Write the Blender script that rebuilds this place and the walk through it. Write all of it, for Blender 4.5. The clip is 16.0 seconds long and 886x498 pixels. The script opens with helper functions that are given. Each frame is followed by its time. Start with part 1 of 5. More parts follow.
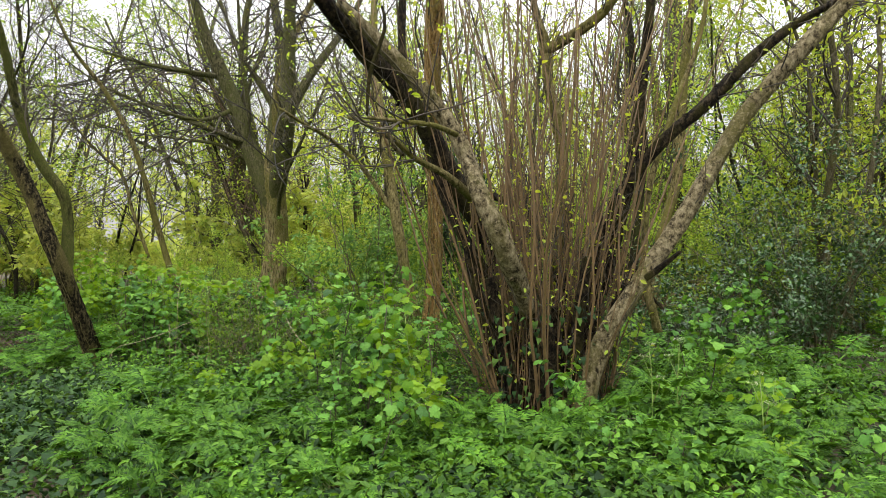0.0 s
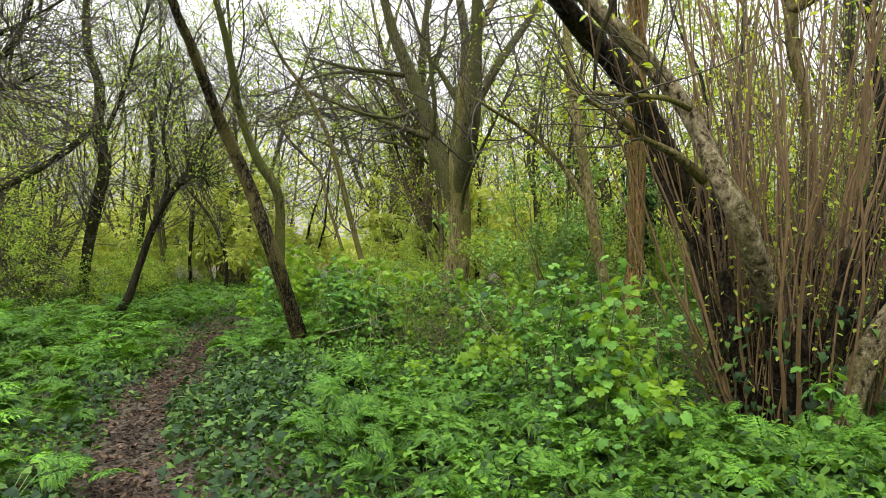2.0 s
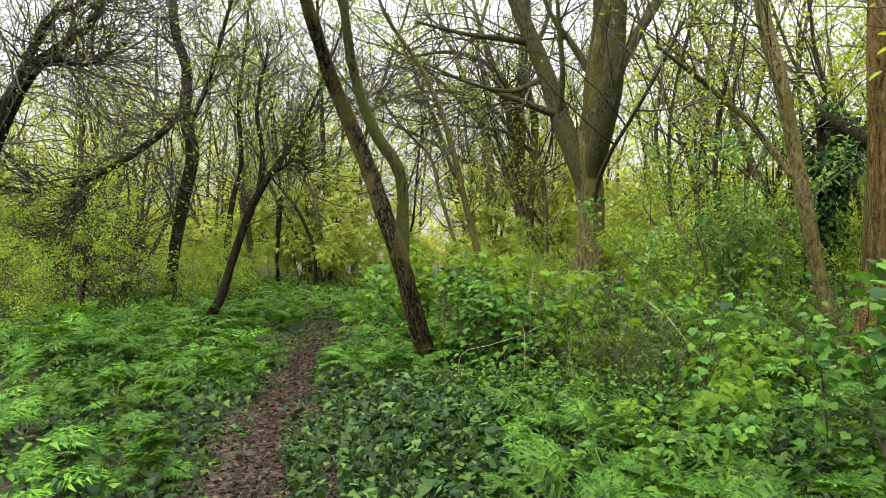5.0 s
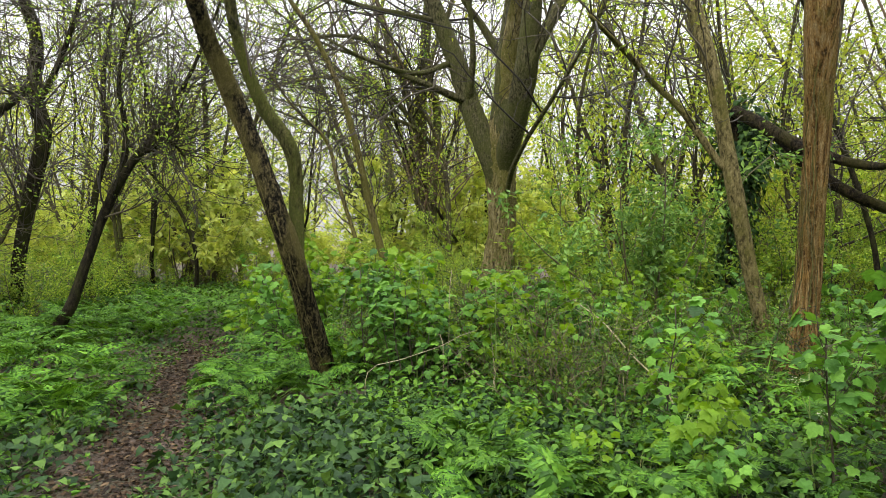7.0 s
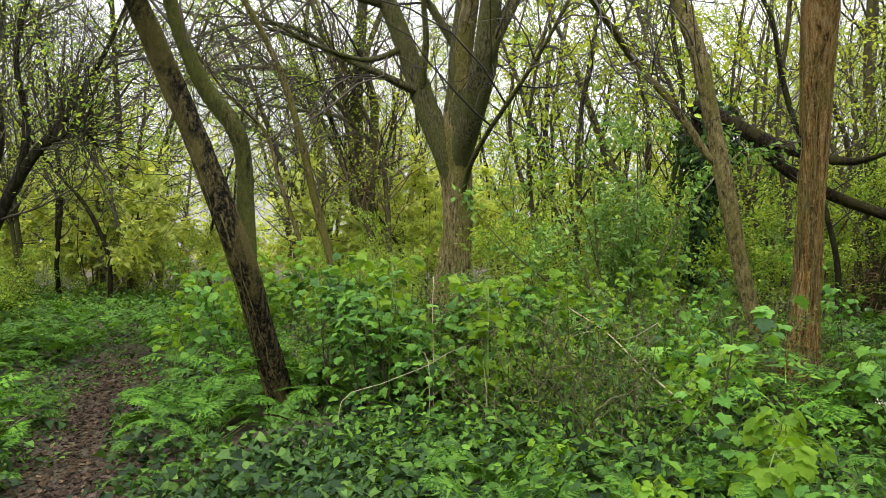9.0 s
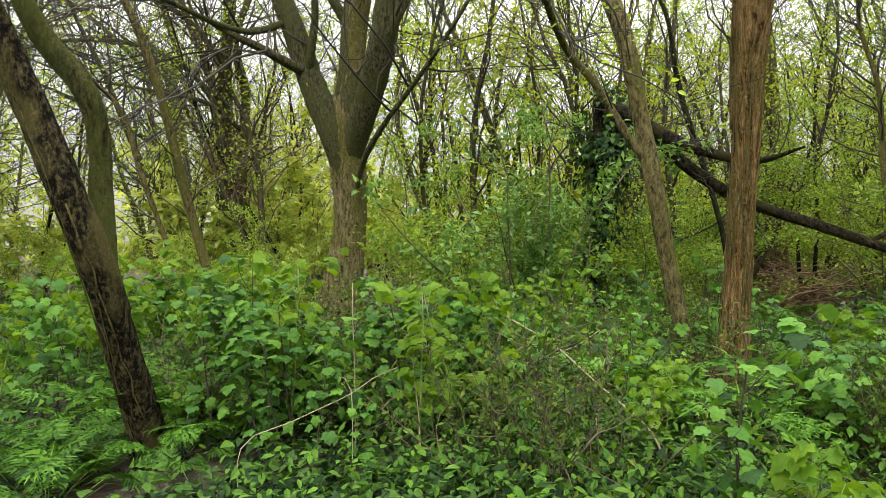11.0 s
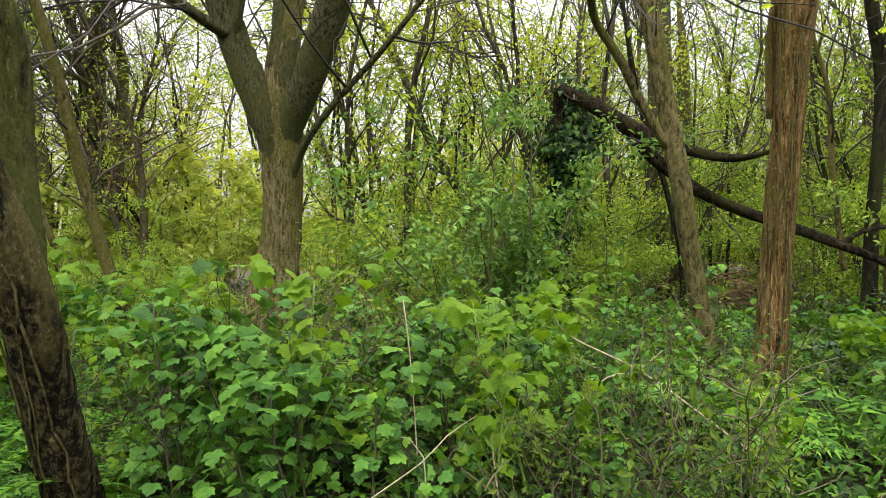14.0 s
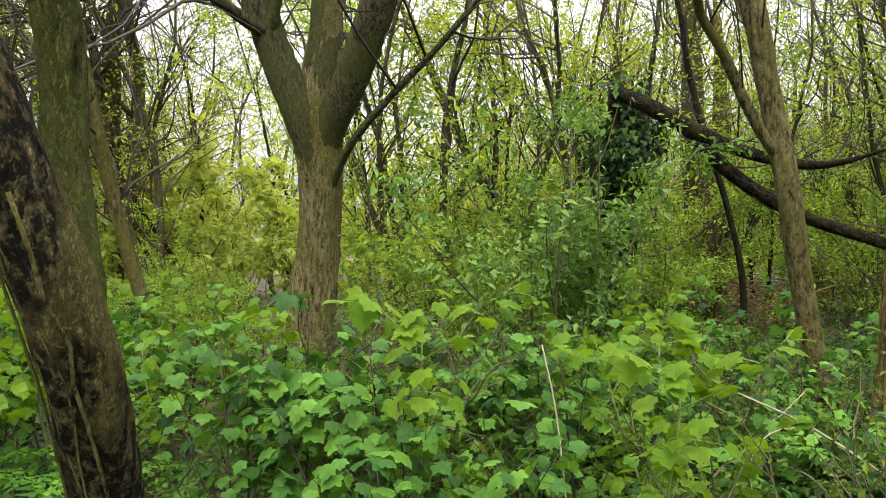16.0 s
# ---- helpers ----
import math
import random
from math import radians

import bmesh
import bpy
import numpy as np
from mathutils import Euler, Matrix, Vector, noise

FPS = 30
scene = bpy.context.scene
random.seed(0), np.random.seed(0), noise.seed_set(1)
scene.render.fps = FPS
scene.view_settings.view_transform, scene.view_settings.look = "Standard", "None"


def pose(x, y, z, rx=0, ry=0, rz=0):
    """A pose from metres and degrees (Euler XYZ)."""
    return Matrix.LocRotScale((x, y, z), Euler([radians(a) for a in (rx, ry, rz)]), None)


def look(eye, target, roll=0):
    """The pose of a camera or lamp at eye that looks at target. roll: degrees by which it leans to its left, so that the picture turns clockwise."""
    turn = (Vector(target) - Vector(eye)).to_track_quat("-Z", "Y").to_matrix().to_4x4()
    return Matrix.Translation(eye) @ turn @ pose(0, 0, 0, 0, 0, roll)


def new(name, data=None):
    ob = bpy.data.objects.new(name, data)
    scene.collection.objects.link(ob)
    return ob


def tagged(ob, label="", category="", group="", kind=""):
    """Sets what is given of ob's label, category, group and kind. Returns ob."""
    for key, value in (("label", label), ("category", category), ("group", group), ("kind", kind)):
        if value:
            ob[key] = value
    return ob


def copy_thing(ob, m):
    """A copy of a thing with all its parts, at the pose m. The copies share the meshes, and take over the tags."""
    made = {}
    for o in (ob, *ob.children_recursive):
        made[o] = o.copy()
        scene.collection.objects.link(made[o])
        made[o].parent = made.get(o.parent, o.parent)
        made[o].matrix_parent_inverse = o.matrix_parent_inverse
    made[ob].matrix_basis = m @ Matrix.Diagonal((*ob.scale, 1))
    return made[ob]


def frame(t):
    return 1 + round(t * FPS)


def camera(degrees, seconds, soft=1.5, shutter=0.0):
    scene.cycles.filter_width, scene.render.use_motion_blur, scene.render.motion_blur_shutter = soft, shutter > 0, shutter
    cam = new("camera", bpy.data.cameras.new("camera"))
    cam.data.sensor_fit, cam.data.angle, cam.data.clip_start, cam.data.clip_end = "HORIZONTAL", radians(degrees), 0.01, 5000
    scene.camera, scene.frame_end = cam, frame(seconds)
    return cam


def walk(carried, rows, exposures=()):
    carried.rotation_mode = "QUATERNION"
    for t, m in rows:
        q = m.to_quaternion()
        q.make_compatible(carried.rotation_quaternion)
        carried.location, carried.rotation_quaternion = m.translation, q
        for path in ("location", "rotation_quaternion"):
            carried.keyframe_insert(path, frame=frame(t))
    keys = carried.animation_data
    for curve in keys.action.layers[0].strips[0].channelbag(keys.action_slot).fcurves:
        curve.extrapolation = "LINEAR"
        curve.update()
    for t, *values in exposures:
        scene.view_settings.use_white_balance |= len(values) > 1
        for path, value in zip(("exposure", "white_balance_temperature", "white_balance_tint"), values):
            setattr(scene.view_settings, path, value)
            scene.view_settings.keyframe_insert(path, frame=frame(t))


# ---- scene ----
cam = camera(69.5, 16.0, soft=0.6)
METRES, EYE, TILT, LEAN, TURN = 7.5, 1.64, 0.0, 0.0, 0.0
ROWS = [
    (0.0, 0.0, 0.0, 0.0, 0.0, 0.0, -0.0),
    (0.5, -0.0058, 0.0065, -0.0063, 3.92, 0.09, -0.14),
    (1.0, -0.0195, 0.0178, -0.0122, 8.86, -0.07, -0.26),
    (1.5, -0.0426, 0.028, -0.0138, 11.6, -0.13, -0.52),
    (2.0, -0.0627, 0.037, -0.0124, 14.35, -0.05, -0.42),
    (2.5, -0.0847, 0.0635, -0.0171, 17.26, -0.42, -0.45),
    (3.0, -0.1178, 0.0975, -0.0172, 21.46, -0.56, -0.56),
    (5.5, -0.2564, 0.2528, -0.02, 19.6, -0.05, -0.07),
    (6.0, -0.2584, 0.2854, -0.0209, 13.79, -0.06, -0.11),
    (6.5, -0.272, 0.3131, -0.0232, 12.29, -0.05, -0.24),
    (7.0, -0.2984, 0.3388, -0.0236, 11.14, -0.31, -0.4),
    (7.5, -0.3236, 0.3582, -0.0225, 9.84, -0.1, -0.24),
    (8.0, -0.3396, 0.3817, -0.0218, 8.08, -0.06, -0.13),
    (10.5, -0.4141, 0.502, -0.0215, -4.07, -0.53, 0.6),
    (11.0, -0.4223, 0.5322, -0.0207, -7.59, -0.42, 0.41),
    (11.5, -0.4333, 0.5527, -0.0205, -10.16, -0.2, 0.41),
    (12.0, -0.4592, 0.5771, -0.0182, -15.5, -0.26, 0.33),
    (12.5, -0.4747, 0.5957, -0.0176, -17.67, -0.35, 0.45),
    (13.0, -0.4854, 0.6285, -0.0177, -18.74, -0.56, 0.52),
    (13.5, -0.4998, 0.6599, -0.0185, -19.0, -0.42, 0.37),
    (14.0, -0.5239, 0.694, -0.0192, -19.24, -0.46, 0.25),
    (14.5, -0.5393, 0.7201, -0.0206, -19.35, -0.02, 0.39),
    (15.0, -0.5457, 0.752, -0.019, -19.23, -0.43, 0.17),
    (15.5, -0.5536, 0.7762, -0.0141, -19.11, -0.16, 0.41),
    (16.0, -0.5611, 0.7851, -0.0083, -18.92, 0.14, 0.25),
]
walk(cam, [(t, pose(0, 0, EYE, TILT, LEAN, TURN) @ pose(METRES * x, METRES * y, METRES * z, 90 + pitch, roll, yaw)) for t, x, y, z, yaw, pitch, roll in ROWS], exposures=[(0.0, 0.8), (3.0, 0.88), (8.0, 0.8), (11.0, 0.74), (16.0, 0.86)])

# ---- light ----
world = bpy.data.worlds.new("overcast")
scene.world = world
world.use_nodes = True
wn, wl = world.node_tree.nodes, world.node_tree.links
wn.clear()
sky = wn.new("ShaderNodeTexSky")
sky.sky_type, sky.sun_disc = "NISHITA", False
sky.sun_elevation, sky.sun_rotation = radians(43), radians(-16)
cloud = wn.new("ShaderNodeMix")
cloud.data_type = "RGBA"
cloud.inputs[0].default_value = 0.93
cloud.inputs[7].default_value = (9.8, 9.75, 10.1, 1)
back = wn.new("ShaderNodeBackground")
# an overcast sky is about three times as bright overhead as at the horizon
sky_way = wn.new("ShaderNodeTexCoord")
sky_up = wn.new("ShaderNodeSeparateXYZ")
sky_grade = wn.new("ShaderNodeMapRange")
sky_grade.inputs[3].default_value, sky_grade.inputs[4].default_value = 0.036, 0.33
wl.new(sky_way.outputs["Generated"], sky_up.inputs[0])
sky_rise = wn.new("ShaderNodeMath")
sky_rise.operation, sky_rise.use_clamp = "POWER", True
sky_rise.inputs[1].default_value = 1.35
sky_over = wn.new("ShaderNodeMath")
sky_over.operation = "MAXIMUM"
wl.new(sky_up.outputs[2], sky_over.inputs[0])
sky_over.inputs[1].default_value = 0.0
wl.new(sky_over.outputs[0], sky_rise.inputs[0])
wl.new(sky_rise.outputs[0], sky_grade.inputs[0])
wl.new(sky_grade.outputs[0], back.inputs[1])
wout = wn.new("ShaderNodeOutputWorld")
wl.new(sky.outputs[0], cloud.inputs[6])
wl.new(cloud.outputs[2], back.inputs[0])
wl.new(back.outputs[0], wout.inputs[0])

sun_data = bpy.data.lights.new("sun", "SUN")
sun_data.energy, sun_data.angle, sun_data.color = 1.5, radians(16), (1.0, 0.96, 0.87)
sun = new("sun", sun_data)
sun.matrix_world = look((0, 0, 0), (0.2, 0.72, -0.7))


# ---- materials ----
def nodes_of(name):
    m = bpy.data.materials.new(name)
    m.use_nodes = True
    nt = m.node_tree
    return m, nt.nodes, nt.links, nt.nodes["Principled BSDF"], nt.nodes["Material Output"]


def ramp(nodes, stops):
    r = nodes.new("ShaderNodeValToRGB")
    e = r.color_ramp.elements
    while len(e) < len(stops):
        e.new(0.5)
    for el, (p, c) in zip(e, stops):
        el.position, el.color = p, (*c, 1)
    return r


def noise_tex(nodes, links, scale, detail=4, stretch=None, coord="Object", rough=0.6):
    tc = nodes.new("ShaderNodeTexCoord")
    n = nodes.new("ShaderNodeTexNoise")
    n.inputs["Scale"].default_value, n.inputs["Detail"].default_value, n.inputs["Roughness"].default_value = scale, detail, rough
    out = tc.outputs[coord]
    if stretch:
        mp = nodes.new("ShaderNodeMapping")
        mp.inputs["Scale"].default_value = stretch
        links.new(out, mp.inputs[0])
        out = mp.outputs[0]
    links.new(out, n.inputs["Vector"])
    return n


def mix_rgb(nodes, links, fac, a, b, mode="MIX"):
    m = nodes.new("ShaderNodeMix")
    m.data_type, m.blend_type = "RGBA", mode
    for sock, v in ((m.inputs[0], fac), (m.inputs[6], a), (m.inputs[7], b)):
        if isinstance(v, (int, float)):
            sock.default_value = v
        elif isinstance(v, tuple):
            sock.default_value = (*v, 1)
        else:
            links.new(v, sock)
    return m.outputs[2]


def leaf_mat(name, cols, rough=0.45, through_light=0.35, gloss=0.4, patch=0.5):
    """Leaf: colour varies from leaf to leaf and, more slowly, from place to place; light shines through."""
    m, n, l, p, out = nodes_of(name)
    geo = n.new("ShaderNodeNewGeometry")
    r = ramp(n, [(i / (len(cols) - 1), c) for i, c in enumerate(cols)])
    info = n.new("ShaderNodeObjectInfo")
    add, fract = n.new("ShaderNodeMath"), n.new("ShaderNodeMath")
    fract.operation = "FRACT"
    l.new(geo.outputs["Random Per Island"], add.inputs[0])
    l.new(info.outputs["Random"], add.inputs[1])
    l.new(add.outputs[0], fract.inputs[0])
    l.new(fract.outputs[0], r.inputs[0])
    big = noise_tex(n, l, 0.9, 2)
    tone = ramp(n, [(0.3, (1 - patch * 0.6,) * 3), (0.7, (1 + patch * 0.35, 1 + patch * 0.3, 1.0))])
    l.new(big.outputs[0], tone.inputs[0])
    vein = noise_tex(n, l, 55, 3)
    vr = ramp(n, [(0.3, (0.78, 0.8, 0.75)), (0.7, (1.12, 1.1, 1.1))])
    l.new(vein.outputs[0], vr.inputs[0])
    c = mix_rgb(n, l, 1.0, r.outputs[0], tone.outputs[0], "MULTIPLY")
    c = mix_rgb(n, l, 1.0, c, vr.outputs[0], "MULTIPLY")
    l.new(c, p.inputs["Base Color"])
    p.inputs["Roughness"].default_value = rough
    p.inputs["Specular IOR Level"].default_value = gloss
    bump = n.new("ShaderNodeBump")
    bump.inputs["Strength"].default_value, bump.inputs["Distance"].default_value = 0.35, 0.01
    l.new(vein.outputs[0], bump.inputs["Height"])
    l.new(bump.outputs[0], p.inputs["Normal"])
    t = n.new("ShaderNodeBsdfTranslucent")
    warm = mix_rgb(n, l, 1.0, c, (1.5, 1.35, 0.6), "MULTIPLY")
    l.new(warm, t.inputs[0])
    mx = n.new("ShaderNodeMixShader")
    mx.inputs[0].default_value = through_light
    l.new(p.outputs[0], mx.inputs[1])
    l.new(t.outputs[0], mx.inputs[2])
    l.new(mx.outputs[0], out.inputs[0])
    return m


def bark_mat(name, dark, mid, light, moss=(0.10, 0.115, 0.035), moss_amount=0.4, stretch=(1, 1, 0.16), scale=22, depth=0.02, fissure=0.55):
    """Bark: upright fissures, patches of algae and moss, pale flecks."""
    m, n, l, p, out = nodes_of(name)
    ridge = noise_tex(n, l, scale, 6, stretch, rough=0.7)
    rr = ramp(n, [(0.38, dark), (0.49, mid), (0.66, light)])
    l.new(ridge.outputs[0], rr.inputs[0])
    mossn = noise_tex(n, l, 2.4, 5, (1, 1, 0.55), rough=0.65)
    mr = ramp(n, [(0.6 - 0.25 * moss_amount, (0, 0, 0)), (0.68 - 0.2 * moss_amount, (1, 1, 1))])
    l.new(mossn.outputs[0], mr.inputs[0])
    mf = mix_rgb(n, l, 1.0, mr.outputs[0], (0.75, 0.75, 0.75), "MULTIPLY")
    c = mix_rgb(n, l, mf, rr.outputs[0], moss)
    fleck = noise_tex(n, l, 38, 3)
    fr = ramp(n, [(0.56, (0, 0, 0)), (0.68, (0.6, 0.6, 0.6))])
    l.new(fleck.outputs[0], fr.inputs[0])
    c = mix_rgb(n, l, fr.outputs[0], c, light)
    vor = n.new("ShaderNodeTexVoronoi")
    vor.feature = "DISTANCE_TO_EDGE"
    tc = n.new("ShaderNodeTexCoord")
    mp = n.new("ShaderNodeMapping")
    mp.inputs["Scale"].default_value = (stretch[0], stretch[1], stretch[2] * 1.2)
    l.new(tc.outputs["Object"], mp.inputs[0])
    wob = mix_rgb(n, l, 0.2, mp.outputs[0], ridge.outputs[1], "ADD")
    l.new(wob, vor.inputs["Vector"])
    vor.inputs["Scale"].default_value = scale * 1.1
    cr = ramp(n, [(0.0, (1 - fissure,) * 3), (0.2, (1, 1, 1))])
    l.new(vor.outputs["Distance"], cr.inputs[0])
    c = mix_rgb(n, l, 1.0, c, cr.outputs[0], "MULTIPLY")
    l.new(c, p.inputs["Base Color"])
    p.inputs["Roughness"].default_value = 0.88
    p.inputs["Specular IOR Level"].default_value = 0.1
    hgt = mix_rgb(n, l, 0.5, ridge.outputs[0], cr.outputs[0], "MIX")
    bump = n.new("ShaderNodeBump")
    bump.inputs["Strength"].default_value, bump.inputs["Distance"].default_value = 1.0, depth
    l.new(hgt, bump.inputs["Height"])
    l.new(bump.outputs[0], p.inputs["Normal"])
    return m


def stem_mat(name, cols, rough=0.7):
    m, n, l, p, out = nodes_of(name)
    geo = n.new("ShaderNodeNewGeometry")
    r = ramp(n, [(i / (len(cols) - 1), c) for i, c in enumerate(cols)])
    l.new(geo.outputs["Random Per Island"], r.inputs[0])
    g = noise_tex(n, l, 40, 4, (1, 1, 0.25))
    gr = ramp(n, [(0.3, (0.6, 0.6, 0.6)), (0.7, (1.2, 1.2, 1.15))])
    l.new(g.outputs[0], gr.inputs[0])
    l.new(mix_rgb(n, l, 1.0, r.outputs[0], gr.outputs[0], "MULTIPLY"), p.inputs["Base Color"])
    p.inputs["Roughness"].default_value = rough
    bump = n.new("ShaderNodeBump")
    bump.inputs["Strength"].default_value, bump.inputs["Distance"].default_value = 0.6, 0.006
    l.new(g.outputs[0], bump.inputs["Height"])
    l.new(bump.outputs[0], p.inputs["Normal"])
    return m


def ground_mat():
    m, n, l, p, out = nodes_of("woodland_soil")
    a = noise_tex(n, l, 26, 8, rough=0.7)
    ra = ramp(n, [(0.3, (0.018, 0.012, 0.009)), (0.5, (0.06, 0.038, 0.026)), (0.62, (0.12, 0.078, 0.052)), (0.78, (0.2, 0.145, 0.1))])
    l.new(a.outputs[0], ra.inputs[0])
    b = noise_tex(n, l, 1.1, 4)
    rb = ramp(n, [(0.42, (0, 0, 0)), (0.6, (0.5, 0.5, 0.5))])
    l.new(b.outputs[0], rb.inputs[0])
    c = mix_rgb(n, l, rb.outputs[0], ra.outputs[0], (0.035, 0.05, 0.018))
    l.new(c, p.inputs["Base Color"])
    p.inputs["Roughness"].default_value = 0.92
    bump = n.new("ShaderNodeBump")
    bump.inputs["Strength"].default_value, bump.inputs["Distance"].default_value = 1.0, 0.03
    l.new(a.outputs[0], bump.inputs["Height"])
    l.new(bump.outputs[0], p.inputs["Normal"])
    return m


SOIL = ground_mat()
BARK_TAN = bark_mat("tan_ridged_bark", (0.044, 0.034, 0.016), (0.25, 0.205, 0.085), (0.44, 0.38, 0.2), (0.16, 0.155, 0.03), 0.6, (1, 1, 0.22), 34, 0.03, 0.5)
BARK_MOSS = bark_mat("green_algae_bark", (0.012, 0.013, 0.005), (0.058, 0.06, 0.017), (0.15, 0.135, 0.05), (0.1, 0.115, 0.022), 0.85, (1, 1, 0.4), 34, 0.02, 0.45)
BARK_GREY = bark_mat("grey_green_bark", (0.018, 0.018, 0.009), (0.088, 0.084, 0.04), (0.2, 0.18, 0.1), (0.09, 0.098, 0.026), 0.7, (1, 1, 0.3), 40, 0.02, 0.4)
BARK_LEAN = bark_mat("dark_flaking_bark", (0.004, 0.0034, 0.002), (0.016, 0.013, 0.007), (0.2, 0.16, 0.07), (0.19, 0.165, 0.052), 0.42, (1, 1, 0.5), 34, 0.03, 0.5)
BARK_RED = bark_mat("reddish_fibrous_bark", (0.05, 0.03, 0.011), (0.33, 0.19, 0.055), (0.48, 0.36, 0.17), (0.19, 0.165, 0.035), 0.5, (1, 1, 0.09), 36, 0.045, 0.62)
BARK_OLIVE = bark_mat("olive_brown_bark", (0.024, 0.02, 0.008), (0.12, 0.1, 0.038), (0.25, 0.21, 0.1), (0.12, 0.115, 0.026), 0.6, (1, 1, 0.35), 34, 0.014, 0.3)
# near-black brown bark with faint green patches
BARK_DARK = bark_mat("near_black_bark", (0.004, 0.0036, 0.002), (0.012, 0.0105, 0.0055), (0.04, 0.034, 0.018), (0.026, 0.03, 0.006), 0.5, (1, 1, 0.35), 28, 0.014, 0.25)
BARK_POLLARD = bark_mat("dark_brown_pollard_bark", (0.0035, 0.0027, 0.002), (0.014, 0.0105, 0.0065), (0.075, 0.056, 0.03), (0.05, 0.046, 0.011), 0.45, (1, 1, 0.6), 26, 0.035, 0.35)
BARK_PALE = bark_mat("pale_mottled_bark", (0.02, 0.015, 0.008), (0.15, 0.122, 0.066), (0.34, 0.29, 0.18), (0.11, 0.1, 0.03), 0.35, (1, 1, 0.7), 22, 0.025, 0.35)
BARK_FAR = bark_mat("far_grey_bark", (0.02, 0.018, 0.01), (0.06, 0.052, 0.03), (0.12, 0.105, 0.066), (0.066, 0.066, 0.015), 0.5, (1, 1, 0.3), 24, 0.01, 0.2)
SHOOT = stem_mat("brown_shoot_bark", [(0.006, 0.003, 0.002), (0.065, 0.03, 0.012), (0.016, 0.009, 0.005), (0.13, 0.08, 0.03), (0.24, 0.185, 0.095), (0.08, 0.072, 0.022)])
TWIG = stem_mat("thin_twig_bark", [(0.011, 0.008, 0.005), (0.035, 0.025, 0.014), (0.075, 0.06, 0.032)])
TWIG_WARM = stem_mat("reddish_far_twigs", [(0.09, 0.05, 0.032), (0.15, 0.09, 0.062), (0.17, 0.125, 0.072)])
TWIG_PALE = stem_mat("olive_twig_bark", [(0.05, 0.04, 0.02), (0.1, 0.082, 0.04), (0.14, 0.12, 0.06)])
GREEN_STEM = stem_mat("green_stalk", [(0.09, 0.16, 0.03), (0.18, 0.28, 0.06), (0.15, 0.13, 0.04)], 0.5)
DEAD_STALK = stem_mat("pale_dead_stalk", [(0.26, 0.22, 0.13), (0.34, 0.29, 0.18)], 0.7)
DEAD_BRUSH = stem_mat("brown_dead_brushwood", [(0.15, 0.08, 0.04), (0.27, 0.16, 0.085), (0.35, 0.24, 0.14)])
LEAF_MAPLE = leaf_mat("sycamore_leaf", [(0.02, 0.06, 0.014), (0.09, 0.235, 0.04), (0.17, 0.36, 0.048), (0.06, 0.17, 0.032), (0.14, 0.31, 0.04)], 0.5, 0.32, 0.2)
LEAF_MAPLE_NEW = leaf_mat("young_sycamore_leaf", [(0.14, 0.28, 0.018), (0.21, 0.36, 0.026), (0.1, 0.23, 0.019)], 0.5, 0.46, 0.2)
LEAF_IVY = leaf_mat("ivy_leaf", [(0.009, 0.024, 0.01), (0.02, 0.05, 0.016), (0.04, 0.09, 0.024), (0.1, 0.19, 0.036)], 0.55, 0.18, 0.14)
LEAF_PARSLEY = leaf_mat("cow_parsley_frond", [(0.016, 0.055, 0.01), (0.068, 0.185, 0.023), (0.135, 0.29, 0.031), (0.085, 0.225, 0.03)], 0.55, 0.3, 0.18, 0.9)
LEAF_HERB = leaf_mat("woodland_herb_leaf", [(0.012, 0.036, 0.007), (0.055, 0.145, 0.018), (0.115, 0.24, 0.028), (0.045, 0.13, 0.018)], 0.55, 0.3, 0.18, 0.9)
LEAF_BRAMBLE = leaf_mat("thicket_leaf", [(0.014, 0.036, 0.008), (0.065, 0.14, 0.02), (0.17, 0.25, 0.035), (0.035, 0.085, 0.015)], 0.55, 0.35, 0.18, 0.9)
# the hawthorn greens carry a little blue for mid-distance haze
LEAF_HEDGE = leaf_mat("hawthorn_leaf", [(0.11, 0.22, 0.04), (0.26, 0.41, 0.065), (0.43, 0.56, 0.1), (0.07, 0.16, 0.034), (0.33, 0.48, 0.075)], 0.55, 0.5, 0.18)
# far leaves: distance haze is mixed into the colour, paler and greyer
LEAF_FAR = leaf_mat("hazed_distant_leaf", [(0.26, 0.35, 0.09), (0.42, 0.52, 0.14), (0.55, 0.62, 0.2), (0.34, 0.42, 0.13)], 0.6, 0.5, 0.2)
LEAF_BUD = leaf_mat("opening_bud_leaf", [(0.26, 0.32, 0.04), (0.38, 0.46, 0.06), (0.24, 0.38, 0.04)], 0.55, 0.48, 0.25)
LEAF_ELDER = leaf_mat("elder_leaf", [(0.06, 0.15, 0.035), (0.14, 0.28, 0.07), (0.25, 0.41, 0.1), (0.09, 0.19, 0.045)], 0.55, 0.35, 0.25)
LEAF_HOLLY = leaf_mat("holly_leaf", [(0.012, 0.04, 0.01), (0.025, 0.07, 0.015), (0.05, 0.12, 0.025)], 0.3, 0.08, 0.5)
LEAF_DEAD = leaf_mat("fallen_dead_leaf", [(0.009, 0.006, 0.004), (0.026, 0.016, 0.009), (0.06, 0.035, 0.019), (0.02, 0.013, 0.008), (0.16, 0.11, 0.066)], 0.8, 0.1, 0.2)
PETAL = leaf_mat("white_umbel_floret", [(0.7, 0.74, 0.66), (0.8, 0.82, 0.76)], 0.6, 0.3, 0.3)


